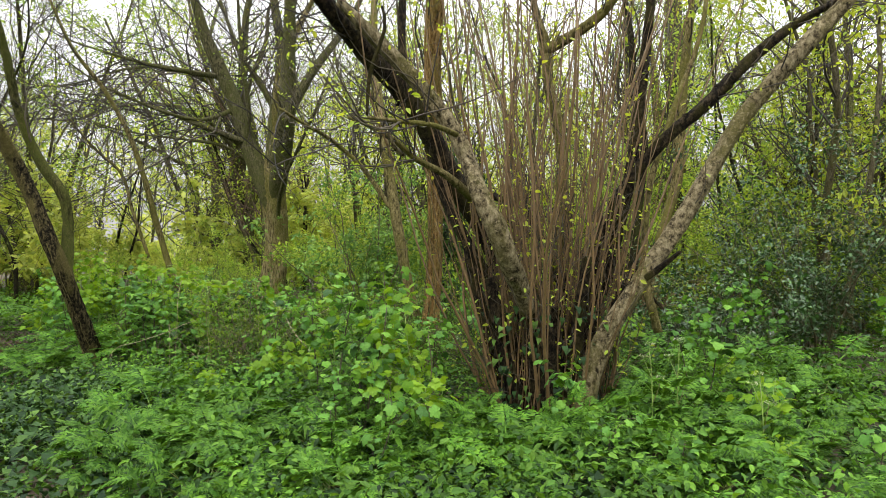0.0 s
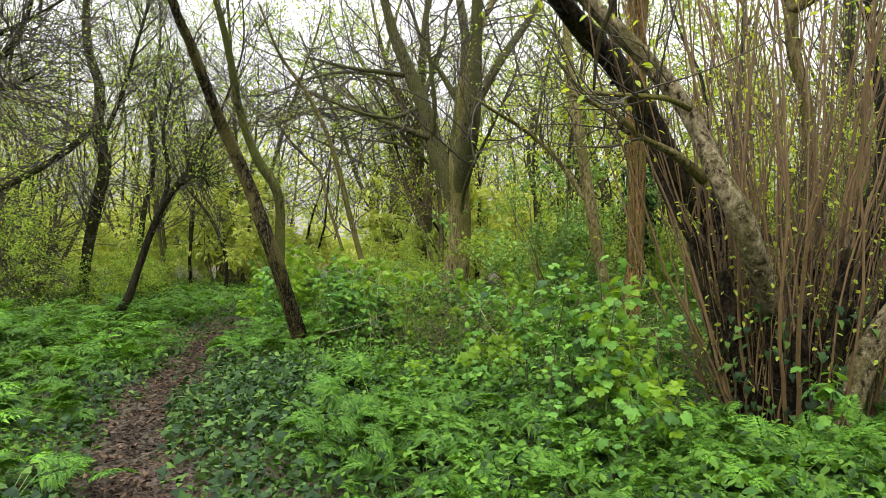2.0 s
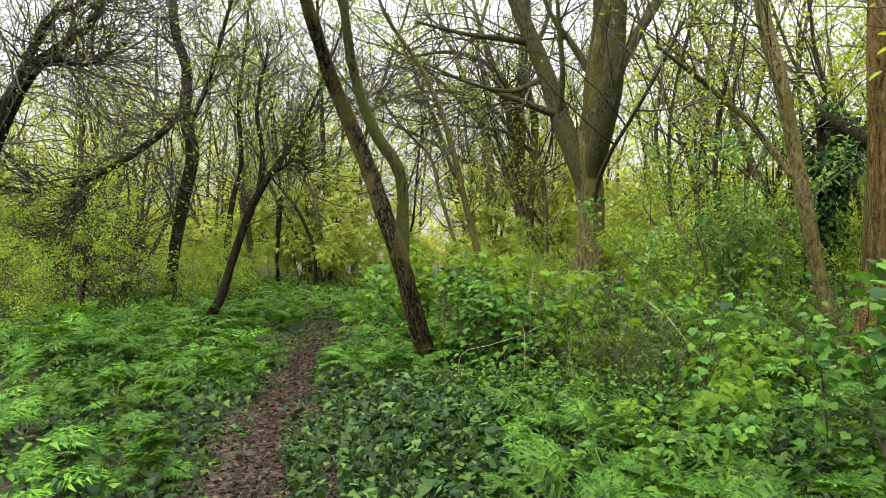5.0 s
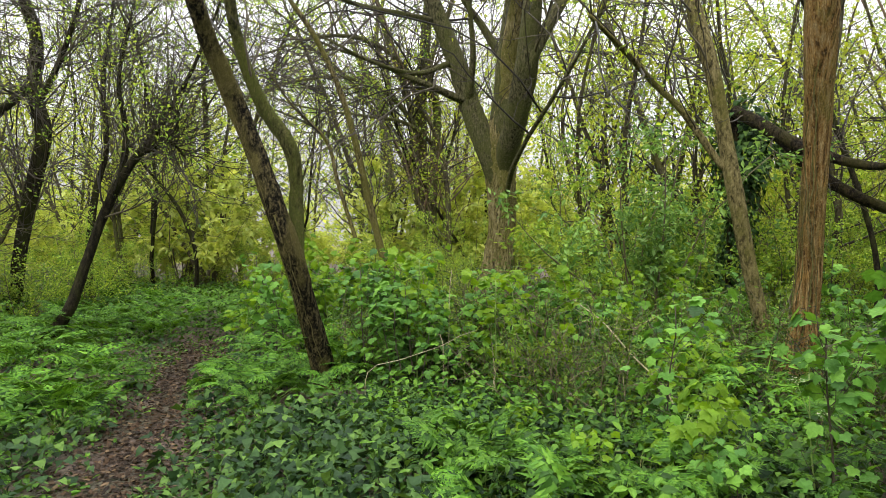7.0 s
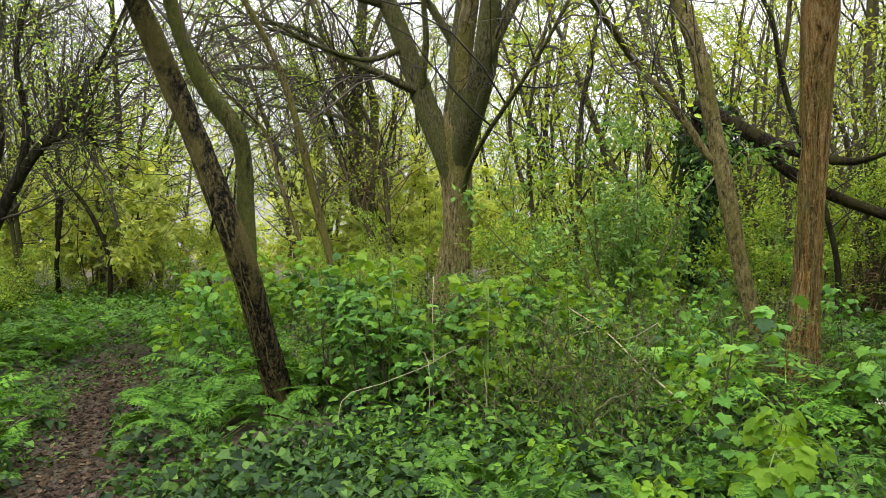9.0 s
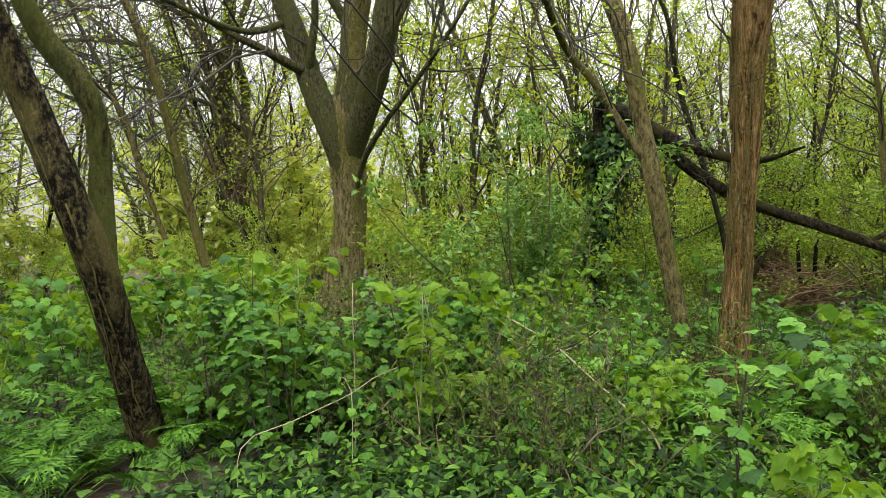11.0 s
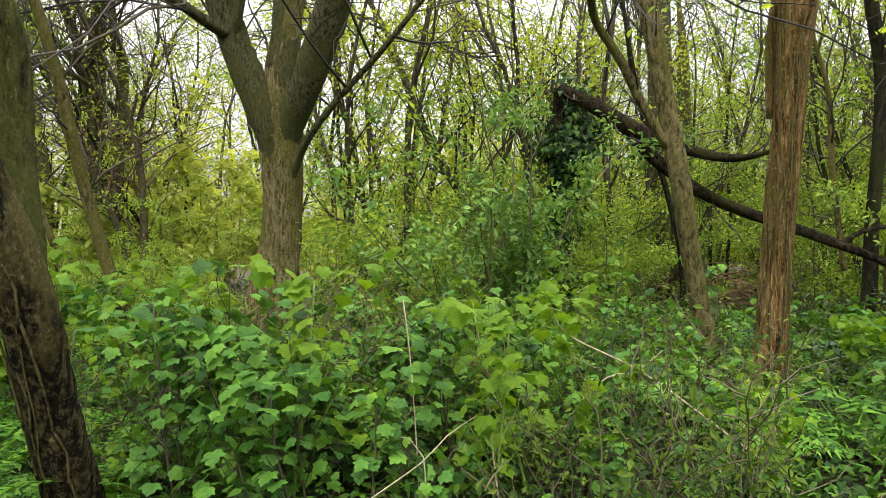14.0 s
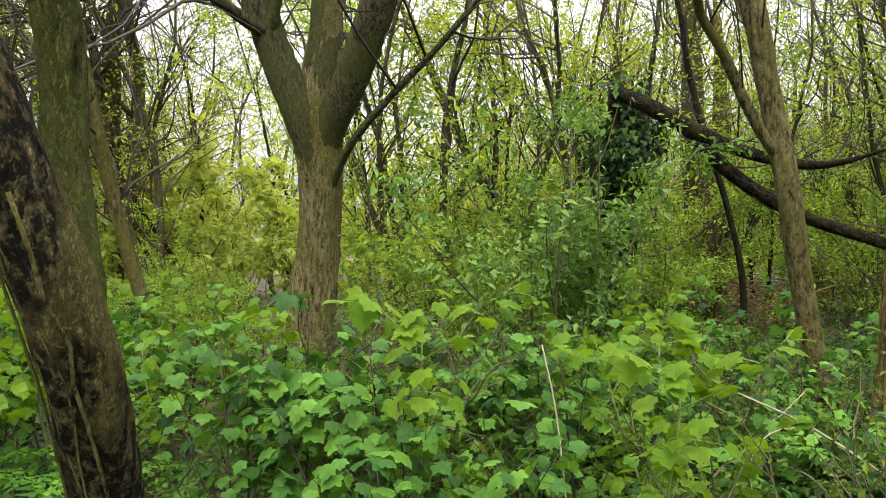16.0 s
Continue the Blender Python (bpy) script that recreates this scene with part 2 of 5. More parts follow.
# ---- mesh tools ----
class Bag:
    """Gathers vertices and faces and links them as one mesh."""

    def __init__(self):
        self.v, self.f, self.n = [], {}, 0

    def add(self, v, f):
        v, f = np.asarray(v, float).reshape(-1, 3), np.asarray(f, int)
        self.v.append(v)
        self.f.setdefault(f.shape[1], []).append(f + self.n)
        self.n += len(v)
        return self

    def mesh(self, name, mat, origin=(0, 0, 0), smooth=True):
        me = bpy.data.meshes.new(name)
        v = np.concatenate(self.v) - np.asarray(origin, float)
        groups = [np.concatenate(g) for g in self.f.values()]
        loops = np.concatenate([g.ravel() for g in groups])
        sizes = np.concatenate([np.full(len(g), g.shape[1]) for g in groups])
        me.vertices.add(len(v))
        me.vertices.foreach_set("co", v.ravel())
        me.loops.add(len(loops))
        me.loops.foreach_set("vertex_index", loops)
        me.polygons.add(len(sizes))
        me.polygons.foreach_set("loop_start", np.concatenate([[0], np.cumsum(sizes)[:-1]]))
        me.polygons.foreach_set("use_smooth", np.full(len(sizes), smooth))
        me.update(calc_edges=True)
        me.materials.append(mat)
        return me


def thing(name, at, label, category, group="", kind=""):
    ob = new(name)
    ob.empty_display_size = 0.2
    ob.location = at
    return tagged(ob, label, category, group, kind)


def part(name, bag, mat, parent, label="", smooth=True):
    top = parent
    at = Vector(parent.location)
    while top.parent:
        top = top.parent
        at += top.location
    ob = new(name, bag.mesh(name, mat, at, smooth))
    ob.parent = parent
    return tagged(ob, label, kind="stuff" if name in ("foliage", "branchwork", "ivy") else "")


def single(name, bag, mat, label, category, kind="", at=(0, 0, 0), smooth=True):
    ob = new(name, bag.mesh(name, mat, at, smooth))
    ob.location = at
    return tagged(ob, label, category, kind=kind)


def spline(pts, step):
    """A smooth curve through points of three or four numbers."""
    p = np.asarray(pts, float)
    q = np.concatenate([[2 * p[0] - p[1]], p, [2 * p[-1] - p[-2]]])
    q[:, 3:] = np.maximum(q[:, 3:], 0.002)
    out = []
    for i in range(len(p) - 1):
        k = max(2, int(np.linalg.norm(p[i + 1, :3] - p[i, :3]) / step))
        t = (np.arange(k) / k)[:, None]
        a, b, c, d = q[i:i + 4]
        out.append(0.5 * (2 * b + (c - a) * t + (2 * a - 5 * b + 4 * c - d) * t ** 2 + (3 * b - a - 3 * c + d) * t ** 3))
    out.append(p[-1:])
    return np.concatenate(out)


def tubes(bag, P, R, sides, lump=0.0, seed=0):
    """Tubes along polylines P (count, points, 3) with radii R (count, points)."""
    P, R = np.asarray(P, float), np.asarray(R, float)
    N, K, _ = P.shape
    if N == 0:
        return bag
    T = np.gradient(P, axis=1)
    T /= np.linalg.norm(T, axis=2, keepdims=True) + 1e-9
    ref = np.where(np.abs(T[:, :1, 2:3]) > 0.9, np.array([[[1.0, 0, 0]]]), np.array([[[0, 0, 1.0]]]))
    ref = np.broadcast_to(ref, T.shape)
    U = np.cross(T, ref)
    U /= np.linalg.norm(U, axis=2, keepdims=True) + 1e-9
    for k in range(1, K):
        u = U[:, k - 1] - T[:, k] * (U[:, k - 1] * T[:, k]).sum(1, keepdims=True)
        U[:, k] = u / (np.linalg.norm(u, axis=1, keepdims=True) + 1e-9)
    V = np.cross(T, U)
    a = np.arange(sides) * 2 * np.pi / sides
    rad = R[:, :, None] * np.ones(sides)
    if lump:
        g = np.random.default_rng(seed)
        ph = g.uniform(0, 6.28, (N, 1, 4))
        s = np.arange(K)[None, :, None] * 0.35
        rad = rad * (1 + lump * (np.sin(2 * a + ph[..., :1] + s * 0.6) * 0.5 + np.sin(3 * a + ph[..., 1:2] - s * 0.9) * 0.45 + np.sin(5 * a + ph[..., 2:3] + s * 0.5) * 0.3) + lump * 0.35 * g.normal(size=(N, K, sides)))
    X = P[:, :, None] + rad[..., None] * (np.cos(a)[:, None] * U[:, :, None] + np.sin(a)[:, None] * V[:, :, None])
    idx = np.arange(N * K * sides).reshape(N, K, sides)
    f = np.stack([idx[:, :-1], np.roll(idx[:, :-1], -1, 2), np.roll(idx[:, 1:], -1, 2), idx[:, 1:]], -1).reshape(-1, 4)
    bag.add(X, f)
    if sides > 4:
        for end in (0, K - 1):
            ring = idx[:, end] + 0
            bag.f.setdefault(sides, []).append((ring if end else ring[:, ::-1]) + bag.n - N * K * sides)
    return bag


def limb(bag, pts, sides=14, step=0.07, lump=0.07, seed=0):
    c = spline(pts, step)
    return tubes(bag, c[None, :, :3], c[None, :, 3], sides, lump, seed)


def unit(v):
    return v / (np.linalg.norm(v, axis=-1, keepdims=True) + 1e-9)


def grow(g, start, way, length, K=6, wobble=0.25, up=0.1):
    """Wandering polylines from the starts."""
    N = len(start)
    P = np.zeros((N, K, 3))
    P[:, 0] = start
    d = unit(way)
    for k in range(1, K):
        d = unit(d + g.normal(size=(N, 3)) * wobble + np.array([0, 0, up]))
        P[:, k] = P[:, k - 1] + d * (length / (K - 1))[:, None]
    return P


def taper(r0, K, tip=0.35):
    return r0[:, None] * np.linspace(1, tip, K)[None]


def spawn(g, P, R, n, lo=0.2, hi=1.0, spread=0.9):
    """n starts along polylines, with ways that lean off the parent's way, and the radius there."""
    N, K, _ = P.shape
    i = g.integers(0, N, n)
    s = g.uniform(lo, hi, n) * (K - 1.001)
    k = s.astype(int)
    f = (s - k)[:, None]
    p = P[i, k] * (1 - f) + P[i, k + 1] * f
    along = unit(P[i, k + 1] - P[i, k])
    off = unit(np.cross(along, g.normal(size=(n, 3))))
    return p, unit(along + off * spread * g.uniform(0.5, 1.5, (n, 1))), R[i, k]


def turns(yaw, pitch, roll):
    cy, sy, cp, sp, cr, sr = np.cos(yaw), np.sin(yaw), np.cos(pitch), np.sin(pitch), np.cos(roll), np.sin(roll)
    z, o = np.zeros_like(yaw), np.ones_like(yaw)
    A = np.stack([cy, -sy, z, sy, cy, z, z, z, o], -1).reshape(-1, 3, 3)
    B = np.stack([o, z, z, z, cp, -sp, z, sp, cp], -1).reshape(-1, 3, 3)
    C = np.stack([cr, z, sr, z, o, z, -sr, z, cr], -1).reshape(-1, 3, 3)
    return A @ B @ C


def strew(bag, shape, pos, yaw, pitch, roll, size):
    """Copies of a small shape, each turned and sized."""
    v, f = shape
    M = turns(yaw, pitch, roll) * np.asarray(size)[:, None, None]
    X = np.einsum("nij,kj->nki", M, v) + pos[:, None]
    F = (np.arange(len(pos)) * len(v))[:, None, None] + f[None]
    return bag.add(X, F.reshape(-1, f.shape[1]))


def fan(outline, fold=0.12, droop=0.15):
    """A leaf from half an outline (x >= 0, from base to tip): two halves folded up from the midrib, the tip drooping."""
    o = np.array(outline, float)
    mid = [(0.0, 0.0), (0.0, 0.45), (0.0, o[-1][1])]
    pts = [(x, y, fold * abs(x) - droop * y * y) for x, y in mid]
    pts += [(x, y, fold * abs(x) - droop * (y * y + x * x)) for x, y in o[:-1]]
    k = len(o) - 1
    pts += [(-x, y, fold * abs(x) - droop * (y * y + x * x)) for x, y in o[:-1]]
    f = []
    chain = [0] + list(range(3, 3 + k)) + [2]
    for a, b in zip(chain, chain[1:]):
        f.append((1, a, b))
    chain = [0] + list(range(3 + k, 3 + 2 * k)) + [2]
    for a, b in zip(chain, chain[1:]):
        f.append((1, b, a))
    return np.array(pts), np.array(f)


MAPLE = fan([(0.22, -0.14), (0.5, -0.02), (0.52, 0.16), (0.74, 0.42), (0.56, 0.52), (0.42, 0.5), (0.36, 0.76), (0.18, 0.82), (0, 1.0)], 0.14, 0.34)
IVY = fan([(0.42, -0.08), (0.34, 0.36), (0, 0.95)], 0.16, 0.3)
OVAL = fan([(0.26, 0.3), (0.22, 0.68), (0, 1.0)], 0.3, 0.2)
SLIM = (np.array([(0, 0, 0), (0.24, 0.45, 0.06), (0, 1.0, -0.1), (-0.24, 0.45, 0.06)]), np.array([(0, 1, 2), (0, 2, 3)]))
CURL = (np.array([(0, 0, 0), (0.3, 0.35, 0.16), (0.22, 0.75, 0.05), (0, 1.0, 0.22), (-0.25, 0.7, 0.14), (-0.3, 0.3, 0.02)]), np.array([(0, 1, 2), (0, 2, 3), (0, 3, 4), (0, 4, 5)]))


def frond_shape(pairs, sub):
    """A feathery, twice divided frond, one unit long: each leaflet is one narrow triangle."""
    v, f = [], []

    def blade(a, way, length, wide):
        side = np.array([-way[1], way[0], 0])
        k = len(v)
        v.extend([a - side * wide, a + side * wide, a + way * length])
        f.append((k, k + 2, k + 1))

    for i in range(pairs):
        y = 0.28 + 0.66 * i / pairs
        reach = 0.44 * (1 - i / pairs) ** 0.8 + 0.05
        for s in (-1, 1):
            w = np.array([s * math.cos(0.6), math.sin(0.6), 0])
            a = np.array([0, y, 0.02])
            w2 = np.array([-w[1] * s, w[0] * s, 0])
            for j in range(sub):
                q = a + w * reach * (0.12 + 0.8 * j / sub)
                small = reach * 0.5 * (1 - j / sub) + 0.04
                blade(q, unit(w + w2 * 0.9), small, small * 0.15)
                blade(q, unit(w - w2 * 0.9), small, small * 0.15)
            blade(a + w * reach * 0.7, w, reach * 0.4, reach * 0.06)
    blade(np.array([0, 0.88, 0.0]), np.array([0, 1.0, 0]), 0.14, 0.03)
    blade(np.array([0, 0.0, 0.0]), np.array([0, 1.0, 0]), 0.95, 0.012)
    v = np.array(v)
    g = np.random.default_rng(3)
    v[:, 2] += 0.12 * np.sin(v[:, 1] * 2.6) - 0.5 * v[:, 0] ** 2 - 0.35 * np.maximum(v[:, 1] - 0.4, 0) ** 2 + g.normal(size=len(v)) * 0.012
    return v, np.array(f)


FROND = frond_shape(6, 5)
FROND_FAR = frond_shape(5, 3)


def leaves_on(bag, g, P, n, shape, size, lo=0.3, jitter=0.03, flat=0.5):
    """n leaves strewn along polylines."""
    p, d, _ = spawn(g, P, np.zeros(P.shape[:2]), n, lo, 1.0)
    p = p + g.normal(size=(n, 3)) * jitter
    yaw = np.arctan2(d[:, 1], d[:, 0]) - np.pi / 2 + g.normal(size=n) * 0.6
    return strew(bag, shape, p, yaw, g.normal(size=n) * flat - 0.15, g.normal(size=n) * flat, size * g.uniform(0.55, 1.25, n))


# ---- lie of the land ----
GLADE = np.array([(2.2, -3.2), (0.2, -0.6), (-2.0, 2.1), (-3.5, 3.75), (-4.6, 5.3), (-5.25, 6.6), (-6.1, 8.3), (-7.3, 10.6), (-8.8, 13.4), (-10.5, 18.0)])
TRACK = GLADE[:8]
STROLL = np.array([(METRES * r[1], METRES * r[2]) for r in ROWS])


def off_line(line, x, y):
    """Distance from a polyline on the plan."""
    p = np.stack([np.asarray(x, float), np.asarray(y, float)], -1)
    best = np.full(p.shape[:-1], 1e9)
    for a, b in zip(line, line[1:]):
        s = np.clip(((p - a) @ (b - a)) / ((b - a) @ (b - a) + 1e-9), 0, 1)
        best = np.minimum(best, np.linalg.norm(p - a - s[..., None] * (b - a), axis=-1))
    return best


def land(x, y):
    """Height of the ground: a worn track, slightly sunk between low banks, in gently rolling woodland."""
    x, y = np.asarray(x, float), np.asarray(y, float)
    d = off_line(TRACK, x, y)
    bank = 1 - np.exp(-np.maximum(d - 0.35, 0) ** 2 / 0.5)
    roll = 0.05 * np.sin(x * 0.9 + 1.3) * np.sin(y * 0.8 + 0.4) + 0.03 * np.sin(x * 2.3 - y * 1.7) + 0.015 * np.sin(x * 5.1 + 2) * np.sin(y * 4.7)
    far = 0.2 * np.sin(x * 0.11) * np.sin(y * 0.09 + 1)
    return bank * (0.12 + roll) + 0.008 * np.sin(x * 9) * np.sin(y * 8) + far * np.clip((np.hypot(x, y) - 20) / 30, 0, 1)


def build_ground():
    fine_x, fine_y = np.arange(-15, 9.01, 0.16), np.arange(-4, 18.01, 0.16)
    far = np.array([4, 9, 16, 26, 45, 80, 150, 320, 700, 1500])
    xs = np.concatenate([-15 - far[::-1], fine_x, 9 + far])
    ys = np.concatenate([-4 - far[::-1], fine_y, 18 + far])
    X, Y = np.meshgrid(xs, ys, indexing="ij")
    V = np.stack([X, Y, land(X, Y)], -1).reshape(-1, 3)
    i = np.arange(len(xs) * len(ys)).reshape(len(xs), len(ys))
    f = np.stack([i[:-1, :-1], i[1:, :-1], i[1:, 1:], i[:-1, 1:]], -1).reshape(-1, 4)
    single("ground", Bag().add(V, f), SOIL, "dark woodland soil with trodden leaf litter", "ground", "structure")


build_ground()


# ---- trees along the walk ----
def tree(name, label, limbs, bark, g, names=(), category="tree", sides=14, lump=0.07, twigs=0, twig_len=1.2, twig_r=0.012, fine=0, fine_len=0.5, leaves=0, leaf=SLIM, leaf_size=0.05, leaf_mat_=None, twig_mat=None, lo=0.25, up=0.08, spread=0.9, bare_up=1.5, barks=None, crown=True):
    """A tree from its limbs: the first one is the trunk; twigs and leaves spring from them above bare_up metres."""
    first = np.array(limbs[0][0])
    base = (first[0], first[1], float(land(first[0], first[1])) - 0.03)
    t = thing(name, base, label, category)
    curves = []
    for i, pts in enumerate(limbs):
        pts = [tuple(p) for p in pts]
        if i == 0:
            pts = [(pts[0][0], pts[0][1], base[2] - 0.12, pts[0][3] * 1.25)] + ([pts[0]] if pts[0][2] > base[2] + 0.05 else []) + pts[1:]
        a, e = np.array(pts[-2]), np.array(pts[-1])
        if crown and e[2] > 2.6 and e[3] > 0.02:
            # the stem goes on tapering into the crown
            w = unit(e[:3] - a[:3])
            for k, q in ((1.1, 0.72), (2.4, 0.45), (3.8, 0.15)):
                w = unit(w + g.normal(size=3) * 0.12 + np.array([0, 0, 0.12]))
                pts.append((*(e[:3] + w * k), e[3] * q))
        c = spline(pts, 0.08)
        curves.append(c)
        b = tubes(Bag(), c[None, :, :3], c[None, :, 3], sides if i == 0 else max(8, sides - 3), lump, seed=i + 7)
        nm = names[i] if i < len(names) else ("trunk" if i == 0 else "limb")
        part(nm, b, barks[i] if barks else bark, t)
    if twigs:
        even = []
        for c in curves:
            c = c[c[:, 2] > bare_up]
            if len(c) > 3:
                s = np.linspace(0, len(c) - 1.001, 20)
                k = s.astype(int)
                even.append(c[k] * (1 - (s - k))[:, None] + c[np.minimum(k + 1, len(c) - 1)] * (s - k)[:, None])
        E_ = np.array(even)
        p, d, r = spawn(g, E_[:, :, :3], E_[:, :, 3], twigs, 0.02, 1.0, spread)
        L1 = twig_len * g.uniform(0.4, 1.3, twigs)
        P1 = grow(g, p, d, L1, 8, 0.2, up)
        R1 = taper(np.minimum(r * 0.5, twig_r * g.uniform(0.5, 1.3, twigs)), 8, 0.3)
        b = tubes(Bag(), P1, R1, 5)
        last = P1
        if fine:
            p, d, r = spawn(g, P1, R1, fine, lo, 1.0, spread)
            P2 = grow(g, p, d, fine_len * g.uniform(0.4, 1.3, fine), 5, 0.25, up)
            tubes(b, P2, taper(np.minimum(r * 0.7, twig_r * 0.4), 5, 0.5), 3)
            last = P2
        w = part("branchwork", b, twig_mat or TWIG, t)
        if leaves:
            part("foliage", leaves_on(Bag(), g, last, leaves, leaf, leaf_size), leaf_mat_, w, smooth=False)
    return t


LEAN_AXIS = [(-4.43, 8.19, 0.05, 0.118), (-4.45, 8.15, 0.25, 0.104), (-4.51, 7.91, 0.84, 0.094), (-4.56, 7.67, 1.36, 0.094), (-4.69, 7.55, 1.82, 0.084), (-4.84, 7.51, 2.27, 0.078), (-4.99, 7.41, 2.71, 0.076), (-5.08, 7.18, 3.11, 0.072), (-5.09, 6.90, 3.48, 0.064), (-5.08, 6.61, 3.86, 0.056), (-5.08, 6.31, 4.22, 0.045)]
RED_AXIS = [(-0.17, 8.85, 0.10, 0.178), (-0.16, 8.80, 0.71, 0.120), (-0.12, 8.79, 1.30, 0.107), (-0.11, 8.74, 1.87, 0.106), (-0.10, 8.69, 2.42, 0.106), (-0.12, 8.62, 2.95, 0.114), (-0.13, 8.52, 3.50, 0.128), (-0.13, 8.42, 4.04, 0.114)]
rng = np.random.default_rng(11)
tree("leaning_tree", "slim leaning forked tree with dark mossy flaking bark beside the path",
     [LEAN_AXIS,
      [(-4.54, 7.72, 1.30, 0.057), (-4.59, 7.80, 1.58, 0.066), (-4.62, 7.86, 1.81, 0.060), (-4.62, 7.86, 2.06, 0.055), (-4.66, 7.81, 2.34, 0.061), (-4.89, 7.82, 2.65, 0.059), (-5.05, 7.77, 3.01, 0.055), (-5.13, 7.65, 3.44, 0.052), (-5.12, 7.46, 3.96, 0.044), (-5.15, 7.23, 4.54, 0.034)]],
     BARK_LEAN, rng, ("trunk", "stem"), barks=[BARK_LEAN, BARK_MOSS], sides=28, lump=0.12, twigs=26, twig_len=1.3, twig_r=0.012, fine=120, fine_len=0.5, leaves=160, leaf=OVAL, leaf_size=0.045, leaf_mat_=LEAF_HEDGE, bare_up=2.6)
tree("three_stemmed_tree", "stout grey-green tree dividing into three smooth stems",
     [[(-3.40, 12.64, 0.70, 0.286), (-3.32, 12.59, 1.31, 0.243), (-3.27, 12.54, 1.83, 0.222), (-3.27, 12.46, 2.33, 0.225), (-3.31, 12.40, 2.83, 0.232), (-3.31, 12.40, 3.00, 0.210)],
      [(-3.33, 12.46, 2.20, 0.120), (-3.43, 12.37, 2.80, 0.172), (-3.75, 12.39, 3.60, 0.161), (-3.98, 12.39, 4.32, 0.149), (-4.25, 12.32, 5.00, 0.134), (-4.52, 12.17, 5.68, 0.108), (-4.70, 12.06, 6.39, 0.083)],
      [(-3.29, 12.46, 2.30, 0.120), (-3.30, 12.38, 3.15, 0.165), (-3.23, 12.36, 3.73, 0.164), (-3.20, 12.38, 4.30, 0.160), (-3.15, 12.40, 4.88, 0.136), (-3.13, 12.40, 5.47, 0.104)],
      [(-3.28, 12.47, 2.10, 0.120), (-3.23, 12.36, 2.70, 0.172), (-3.03, 11.96, 3.26, 0.168), (-2.87, 11.62, 3.86, 0.162), (-2.77, 11.41, 4.54, 0.142), (-2.70, 11.22, 5.23, 0.116), (-2.65, 11.04, 5.95, 0.090)],
      [(-3.27, 12.52, 1.85, 0.020), (-3.17, 12.28, 2.25, 0.034), (-3.06, 11.95, 2.59, 0.037), (-2.81, 11.40, 2.94, 0.031), (-2.49, 10.88, 3.31, 0.027), (-2.14, 10.45, 3.79, 0.022), (-1.81, 10.10, 4.34, 0.016)],
      [(-3.74, 12.41, 3.68, 0.072), (-3.99, 12.18, 3.75, 0.064), (-4.32, 11.97, 3.88, 0.051), (-4.64, 11.76, 3.98, 0.037), (-4.99, 11.55, 4.12, 0.021)],
      [(-3.78, 12.30, 3.70, 0.055), (-3.67, 12.05, 4.32, 0.048), (-3.69, 11.81, 4.98, 0.035)],
      [(-2.86, 11.60, 3.75, 0.060), (-2.74, 11.46, 4.10, 0.085), (-2.38, 11.59, 4.84, 0.078), (-1.92, 12.07, 5.72, 0.062), (-1.55, 12.47, 6.63, 0.042)],
      [(-4.28, 12.35, 4.96, 0.059), (-4.65, 11.87, 4.92, 0.046), (-5.19, 11.36, 4.91, 0.034), (-5.75, 10.84, 4.99, 0.020)],
      [(-4.05, 12.39, 4.34, 0.048), (-4.48, 11.90, 4.05, 0.036), (-5.03, 11.38, 4.10, 0.027), (-5.67, 10.85, 4.37, 0.016)],
      [(-3.24, 12.45, 4.30, 0.070), (-3.61, 12.50, 4.93, 0.060), (-3.94, 12.42, 5.43, 0.040)]],
     BARK_GREY, rng, ("trunk", "stem", "stem", "stem", "branch", "branch", "branch", "branch", "branch", "branch", "branch"), sides=22, lump=0.07, barks=[BARK_TAN] + [BARK_GREY] * 10, twigs=120, twig_len=3.0, twig_r=0.016, fine=1000, fine_len=0.9, leaves=700, leaf=SLIM, leaf_size=0.05, leaf_mat_=LEAF_BUD, bare_up=2.9, up=-0.02, spread=1.6)
